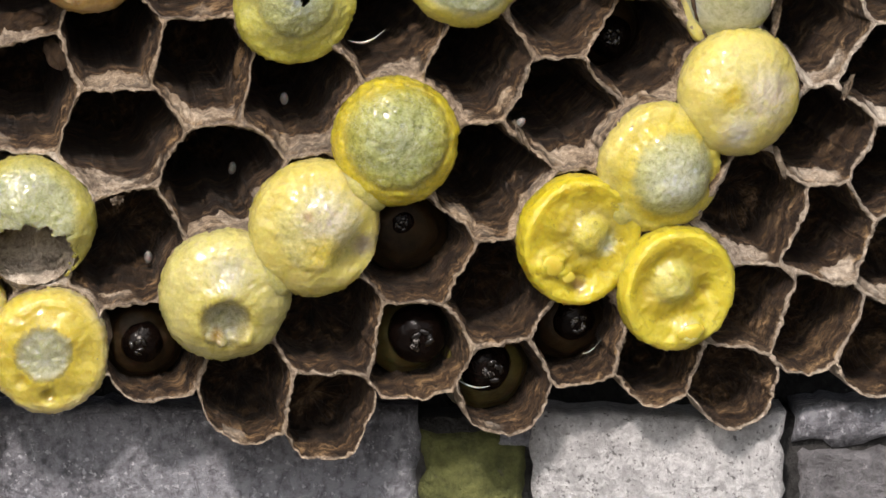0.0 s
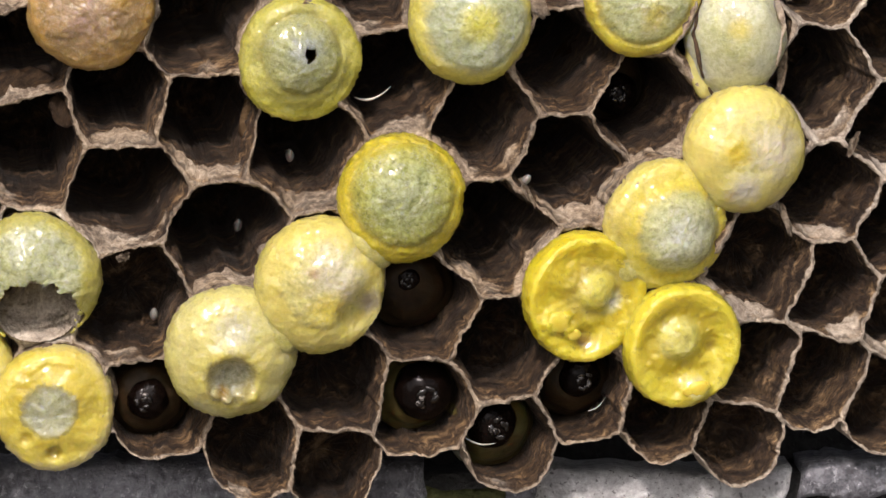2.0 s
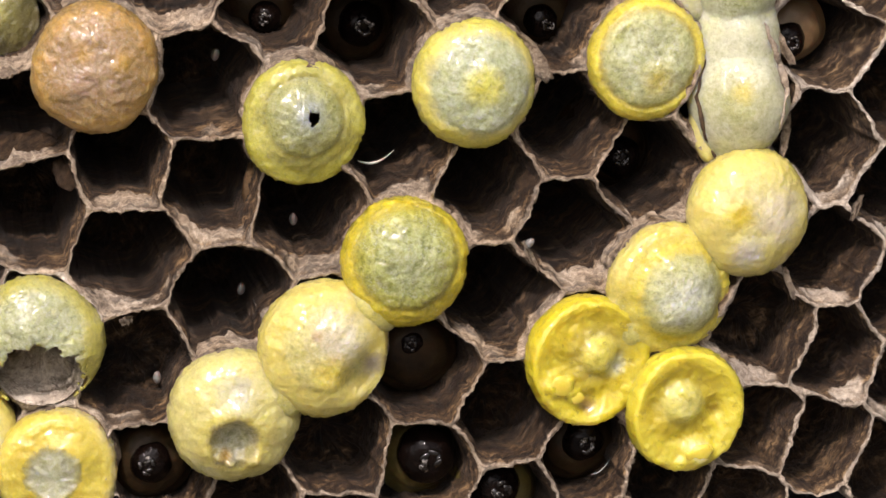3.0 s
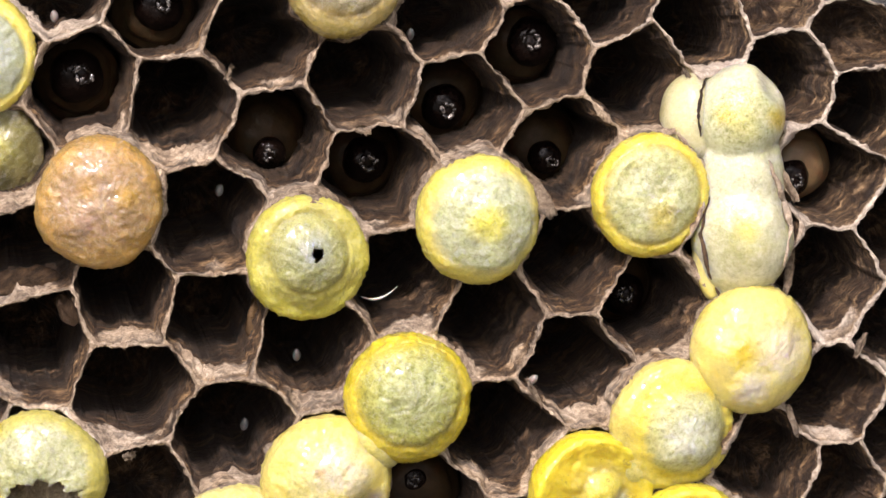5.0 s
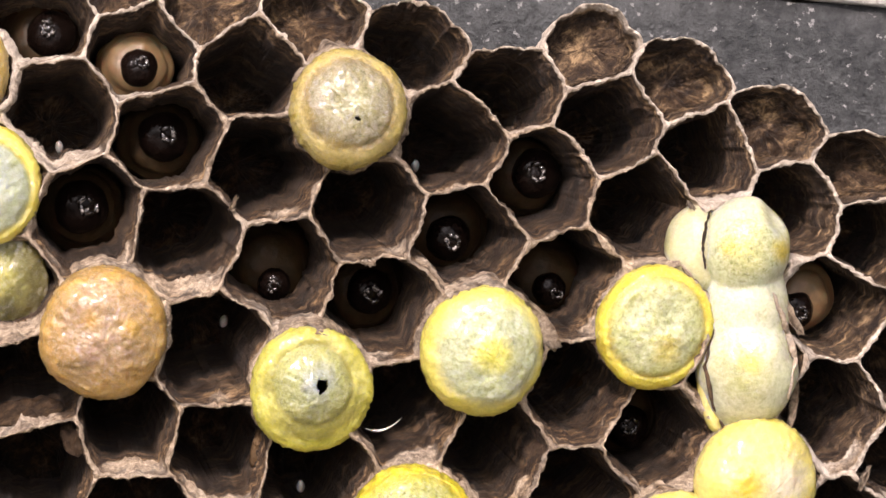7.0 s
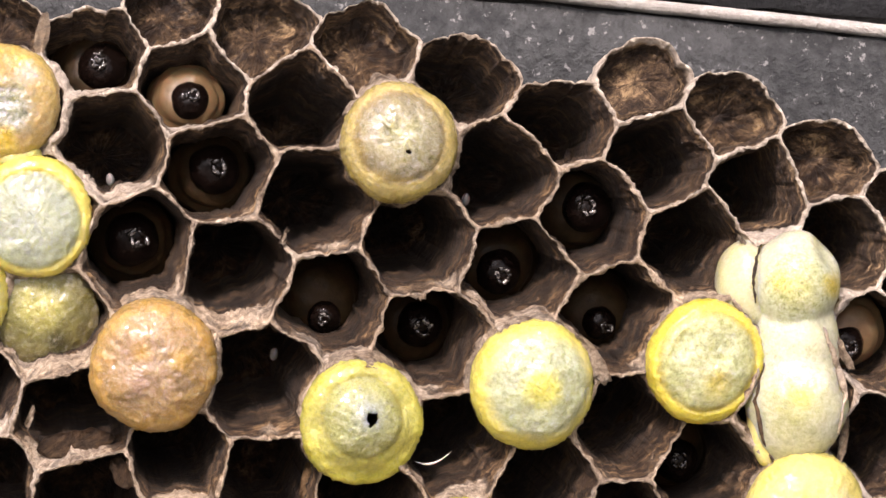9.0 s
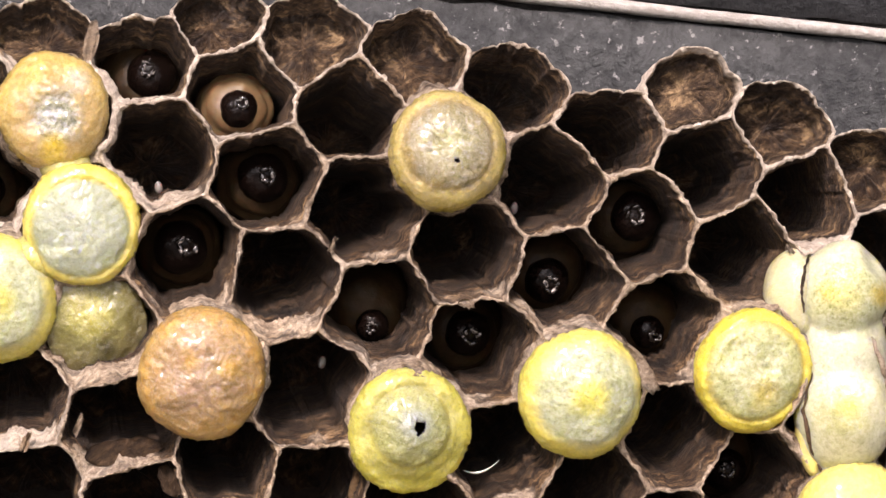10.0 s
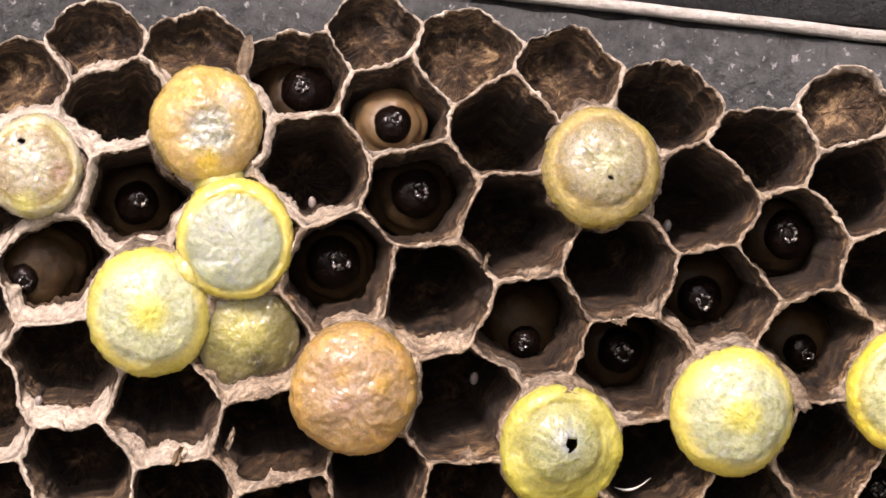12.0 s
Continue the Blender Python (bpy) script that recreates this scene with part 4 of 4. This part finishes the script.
def build_drops(cap, kind, seed):
    """Flat shining drops, each resting on the skin of the cap."""
    mesh = cap.data
    for n, (u, v, size) in enumerate(DROPS.get(kind, ())):
        near = min((w.co for w in mesh.vertices if w.co.z > 0), key=lambda c: (c.x - u * MM) ** 2 + (c.y - v * MM) ** 2)
        bm = bmesh.new()
        bmesh.ops.create_icosphere(bm, subdivisions=3, radius=1.0)
        for w in bm.verts:
            bulge = 1 + 0.3 * noise.noise(w.co * 1.3 + Vector((seed, n, 0)))
            w.co = Vector((w.co.x * size * bulge, w.co.y * size * 0.8 * bulge, w.co.z * size * 0.26)) * MM
        part("glue_drop", bm, DROP, cap, "shining drop of yellow silk glue", at=pose(near.x, near.y, near.z))


CAP_OF = {}
for number, (x0, z0, kind) in enumerate(LAYOUT):
    cell = build_cell(x0, z0, kind, nest)
    if kind in CAP_KINDS and not kind.startswith("white"):
        radius, profile, label = CAP_KINDS[kind]
        CAP_OF[build_cap(x0, z0, kind, cell, radius, profile, label).name] = kind
    elif kind in ("grub", "pale_grub"):
        build_grub(x0, z0, kind == "pale_grub", number, turned=kind == "pale_grub" and x0 < -30)

# silk spun from one cap across to the next: place, half width, half height, set back, bulge, turn
def build_bridge(x, z, wide, high, back, tall, turn, silk):
    cell = min((o for o in nest.children if o.name.startswith("cell")), key=lambda o: (o.location.x - x * MM) ** 2 + (o.location.z - z * MM) ** 2)
    bm = bmesh.new()
    bmesh.ops.create_uvsphere(bm, u_segments=48, v_segments=28, radius=1.0, matrix=Matrix.Diagonal((wide * MM, high * MM, tall * MM, 1)))
    for v in bm.verts:
        v.co += Vector((0.14, 0.14, 0.14)) * MM * noise.noise(v.co * 900 + Vector((x, z, 0)))
    part("silk_bridge", bm, CAPS[silk], cell, "yellow silk spun between two caps", at=pose(x * MM - cell.location.x, (dome(x, z) + back) * MM, z * MM - cell.location.z, 90, turn, 0))


for bridge in ((-9.0, -21.9, 1.9, 2.3, -0.5, 1.7, 35, "bridge"), (-4.0, -17.3, 1.5, 2.0, -0.4, 1.7, -45, "bridge"), (11.5, -18.6, 1.2, 1.7, 0.0, 1.5, 40, "bridge"), (16.4, -14.0, 1.3, 1.7, -0.3, 1.6, -40, "bridge"), (-27.8, 8.4, 1.5, 1.2, 0.0, 1.7, 0, "bridge"), (-29.4, 3.1, 1.2, 1.6, -0.3, 1.7, -45, "bridge")):
    build_bridge(*bridge)

# crusts of paper that climb the sides of caps: the cap's kind, from and to which angle, width in millimetres
COLLARS = {"beige": [(35, 150, 0.75)], "pale": [(40, 125, 0.6), (-15, 40, 0.5)], "hole": [(55, 125, 0.45)], "brown": [(45, 120, 0.55), (-30, 15, 0.35)], "hazy": [(85, 165, 0.5), (-75, -10, 0.4)], "fuzzy": [(30, 110, 0.5), (180, 235, 0.4)],
           "tan": [(-100, 160, 0.8)], "ring3": [(-30, 130, 0.6)], "torn": [(220, 330, 0.5), (10, 60, 0.3)], "amber": [(20, 100, 0.45), (200, 290, 0.4)], "sunk2": [(70, 160, 0.5)], "amber2": [(-50, 20, 0.5)], "ring2": [(20, 110, 0.25)], "dark": [(60, 130, 0.3)]}


def build_collar(cap, kind, radius, start, end, width, seed):
    """A thin uneven crust round part of a cap, from its rim down to the wall of the cell."""
    bm = bmesh.new()
    layer, place = bm.verts.layers.float.new("inside"), bm.verts.layers.float_vector.new("plan")
    count = max(12, int((end - start) * 0.7))
    grid = []
    for i in range(count + 1):
        q = i / count
        a = radians(start + (end - start) * q)
        taper = math.sin(math.pi * min(1, max(0, 0.04 + 0.92 * q))) ** 0.5
        wide = width * taper * (0.75 + 0.9 * noise.noise((a * 3.1, seed, 0.5)) + 0.3 * noise.noise((a * 9, seed, 1.5)))
        row = []
        for j in range(8):
            t = j / 7
            r = radius * (0.97 - 0.05 * (1 - t)) + max(0.0, wide) * t + 0.05 * noise.noise((a * 14, t * 3, seed))
            h = 1.25 * taper * (1 - t) ** 0.8 - 1.6 * t * t + 0.22 * noise.noise((a * 6, t * 2, seed + 3)) + 0.09 * noise.noise((a * 21, t * 5, seed))
            vert = bm.verts.new((r * math.cos(a) * MM, r * math.sin(a) * 1.045 * MM, h * MM))
            vert[layer] = 0.02 + 0.25 * max(0.0, noise.noise((a * 8, t * 4, seed + 9)))
            vert[place] = vert.co
            row.append(vert)
        grid.append(row)
    for i in range(count):
        for j in range(7):
            bm.faces.new((grid[i][j], grid[i + 1][j], grid[i + 1][j + 1], grid[i][j + 1]))
    part("paper_collar", bm, PAPER, cap, "crust of pale grey paper")


for number, ob in enumerate([o for c in nest.children for o in c.children if o.name.startswith("silk_cap")]):
    kind = CAP_OF[ob.name]
    build_drops(ob, kind, number)
    for start, end, width in COLLARS.get(kind, ()):
        build_collar(ob, kind, CAP_KINDS[kind][0], start, end, width, number * 5.3 + start)

# eggs: place, depth, lean
for x, z, back, lean in ((-1.76, 6.15, 2.6, 10), (-22.55, 7.25, 2.4, -5), (-38.5, -4.6, 1.0, 30), (-29.95, 14.8, 0.6, 40), (-8.4, -12.5, 2.6, 0), (-11.5, -16.6, 3.4, 10), (5.3, -13.9, 0.9, 45),
                         (-12.9, -2.9, 3.0, 12), (-16.45, -21.8, 2.8, 0), (-39.3, 6.6, 2.0, 0)):
    build_egg(x, z, back, lean)

# the cream caps of two cells, spun together into one web
white_cell = next(ob for ob in nest.children if abs(ob.location.x - 16.96 * MM) < 0.3 * MM and abs(ob.location.z - 1.19 * MM) < 0.3 * MM)


def build_web(name, lumps, label, passes, silk="web"):
    """Silk swellings run into one smooth skin: place, half width, half height, set back, bulge."""
    bm = bmesh.new()
    for x, z, wide, high, back, tall in lumps:
        bmesh.ops.create_uvsphere(bm, u_segments=40, v_segments=24, radius=1.0,
                                  matrix=pose((x - 17.2) * MM, (z + 2) * MM, -(dome(x, z) + back) * MM) @ Matrix.Diagonal((wide * MM, high * MM, tall * MM, 1)))
    for v in bm.verts:
        v.co += Vector((0.25, 0.25, 0.25)) * MM * noise.noise(v.co * 600)
    web = part(name, bm, CAPS[silk], white_cell, label, at=pose(17.2 * MM - white_cell.location.x, 0, -2 * MM - white_cell.location.z, 90))
    fuse = web.modifiers.new("fuse", "REMESH")
    fuse.mode, fuse.voxel_size, fuse.use_smooth_shade = "VOXEL", 0.11 * MM, True
    even = web.modifiers.new("even", "SMOOTH")
    even.factor, even.iterations = 0.5, passes


LUMPS = ((16.5, 1.0, 3.4, 3.2, 1.3, 2.6), (17.3, 1.35, 2.65, 3.0, 0.1, 2.9), (17.3, -2.2, 2.8, 3.8, 0.5, 2.35), (17.5, -5.6, 2.95, 3.4, 0.2, 2.8), (19.0, -2.4, 0.9, 3.4, 1.3, 1.2), (17.0, -8.3, 1.5, 1.7, 0.7, 1.4))
build_web("silk_cap", LUMPS, "cream white silk caps of two cells grown together", 22)
FLAP = (14.7, 1.1, 2.0, 2.9, 0.9, 2.1)
build_web("silk_flap", (FLAP,), "greenish grey silk side bulge", 6, "flap")
build_web("silk_flap", ((15.6, -6.9, 1.0, 2.5, 0.5, 1.1),), "yellow silk side bulge", 6, "amber")


def web_front(x, z):
    """How far back the skin of the web lies at a place."""
    return min((dome(cx, cz) + back - tall * math.sqrt(max(0.0, 1 - ((x - cx) / wide) ** 2 - ((z - cz) / high) ** 2)) for cx, cz, wide, high, back, tall in (*LUMPS, FLAP)))


def build_ridge(path, thick, label, darkening=0.9):
    """A raised strip that runs over the web: torn paper, or dark colour that draws a crack."""
    marks = np.linspace(0, 1, len(path))
    bm = bmesh.new()
    loops = []
    for q in np.linspace(0, 1, 40):
        x, z = float(np.interp(q, marks, [p[0] for p in path])), float(np.interp(q, marks, [p[1] for p in path]))
        x, z = x + 0.12 * noise.noise((q * 9, 1.2, thick)), z + 0.12 * noise.noise((q * 9, 5.2, thick))
        y = web_front(x, z) - 0.10
        r = thick * (0.75 + 0.7 * noise.noise((q * 14, 3.3, thick))) * math.sin(math.pi * (0.1 + 0.8 * q))
        loops.append([((x + r * math.cos(w)) * MM, (y - 0.9 * r * math.sin(w)) * MM, (z + 0.4 * r * math.cos(w)) * MM) for w in np.linspace(0, 2 * math.pi, 9)[:-1]])
    rings(bm, loops, True)
    layer = bm.verts.layers.float.new("inside")
    for v in bm.verts:
        v[layer] = darkening
    part("paper_edge", bm, PAPER, nest, label)


# Two dark strips stand for shaded cracks in the silk; the third is torn paper.
build_ridge([(15.5, 3.9), (15.1, 2.9), (14.9, 1.5), (15.0, 0.2)], 0.13, "dark strip drawn for a crack in the silk")
build_ridge([(15.5, -3.3), (15.0, -5.4), (15.5, -7.6), (16.5, -9.8)], 0.15, "dark strip drawn for a crack in the silk")
build_ridge([(18.9, -1.2), (19.7, -3.1), (20.3, -5.0), (19.8, -7.4)], 0.24, "torn pale paper edge", 0.0)

# pale arcs: a loose thread of silk beside a cap, and glints over grubs drawn as arcs
def build_pale_arc(x0, z0, x1, z1, sag, rise, back, wide):
    bm = bmesh.new()
    loops = []
    for i in range(13):
        s = i / 12
        thick = wide * math.sin(math.pi * (0.08 + 0.84 * s))
        cx, cz = x0 + (x1 - x0) * s, z0 + (z1 - z0) * s - sag * math.sin(math.pi * s) + rise * s * s
        loops.append([((cx + thick * math.cos(q) * 0.3) * MM, (back + thick * math.sin(q)) * MM, (cz + thick * math.cos(q)) * MM) for q in (0, 1.05, 2.1, 3.14, 4.19, 5.24)])
    rings(bm, loops, True)
    part("silk_thread", bm, PALE_ARC, nest, "pale arc, a loose silk thread or a drawn glint")


build_pale_arc(-4.6, -9.05, -2.5, -9.05, 0.25, 0.6, 1.6, 0.09)
# Glints in the grub cells, modelled as pale arcs.
build_pale_arc(1.6, -28.9, 3.5, -29.3, 0.25, 0.0, 3.4, 0.05)
build_pale_arc(8.9, -27.5, 10.1, -26.5, 0.25, 0.0, 4.2, 0.05)

# torn shreds and crumbs of paper that stand on the rims
def build_shred(x, z, wide, high, turn, up, seed):
    bm = bmesh.new()
    n, m = 9, 7
    grid = []
    for i in range(n):
        col = []
        for j in range(m):
            s, t = i / (n - 1) - 0.5, j / (m - 1) - 0.5
            taper = 1 - 0.55 * abs(2 * t) ** 2
            u = s * wide * taper + 0.18 * noise.noise((s * 4, t * 4, seed))
            v = t * high + 0.2 * noise.noise((s * 5, t * 5, seed + 3))
            w = -up + 0.35 * noise.noise((s * 2.4, t * 2.4, seed + 7)) - 0.5 * s * s
            col.append(bm.verts.new((u * MM, w * MM, v * MM)))
        grid.append(col)
    for i in range(n - 1):
        for j in range(m - 1):
            bm.faces.new((grid[i][j], grid[i + 1][j], grid[i + 1][j + 1], grid[i][j + 1]))
    bmesh.ops.solidify(bm, geom=bm.faces[:], thickness=0.10 * MM)
    layer = bm.verts.layers.float.new("inside")
    for v in bm.verts:
        v[layer] = 0.02 if up > 0 else 1.2
    return part("paper_shred", bm, PAPER, nest, at=pose(x * MM, dome(x, z) * MM, z * MM, 0, turn, 0))


for number, (x, z, wide, high, turn, up) in enumerate((
        (-26.4, 15.7, 0.85, 2.44, 8, 0.2),
        (5.6, -3.1, 1.1, 3.2, -35, 0.7),
        (20.1, -2.6, 0.59, 2.28, -25, 0.5),
        (5.4, -14.6, 0.33, 1.96, -28, 0.3),
        (20.4, -16.3, 0.46, 1.96, -20, 0.3),
        (-6.1, 12.2, 2.93, 0.46, 0, 0.6),
        (20.2, -7.8, 0.46, 2.93, 10, 0.3),
        (-24.3, -8.1, 4.6, 1.5, -8, -0.7),
        (-10.8, -10.6, 1.11, 3.00, 5, -2.2),
        (-21.6, -9.8, 1.17, 1.96, -35, -0.6),
        (4.2, 8.6, 0.5, 0.9, 5, -0.9),
        (14.4, 3.6, 0.3, 1.3, -30, 0.1),
        (-12.2, 3.9, 0.35, 1.0, 25, 0.1),
        (-26.9, -6.6, 0.4, 1.3, 15, 0.3),
        (-30.0, -7.6, 0.5, 1.2, 20, 0.3),
        (-4.4, 0.6, 0.9, 0.45, 15, 0.2),
        (16.2, -20.6, 1.5, 0.5, 5, 0.3),
        (11.4, -20.9, 0.45, 1.3, 35, 0.3),
        (-18.0, -18.2, 0.9, 0.5, -20, 0.2),
        (24.4, -12.0, 0.5, 1.5, 20, 0.2),
        )):
    build_shred(x, z, wide, high, turn, up, number * 3.7)

# the stalk by which the comb hangs on the wall
stalk_bm = bmesh.new()
loops = []
for i in range(10):
    s = i / 9
    r = 2.2 + 5.0 * abs(2 * s - 1) ** 3
    loops.append([(r * math.cos(2 * math.pi * j / 24) * MM, (13.6 + (WALL_Y / MM - 13.2) * s) * MM, r * math.sin(2 * math.pi * j / 24) * MM) for j in range(24)])
rings(stalk_bm, loops, True)
part("stalk", stalk_bm, PAPER, nest, "tough paper stalk", at=pose(-6 * MM, 0, 2 * MM))


def motions():
    """Nothing but the camera moves in this place."""


motions()
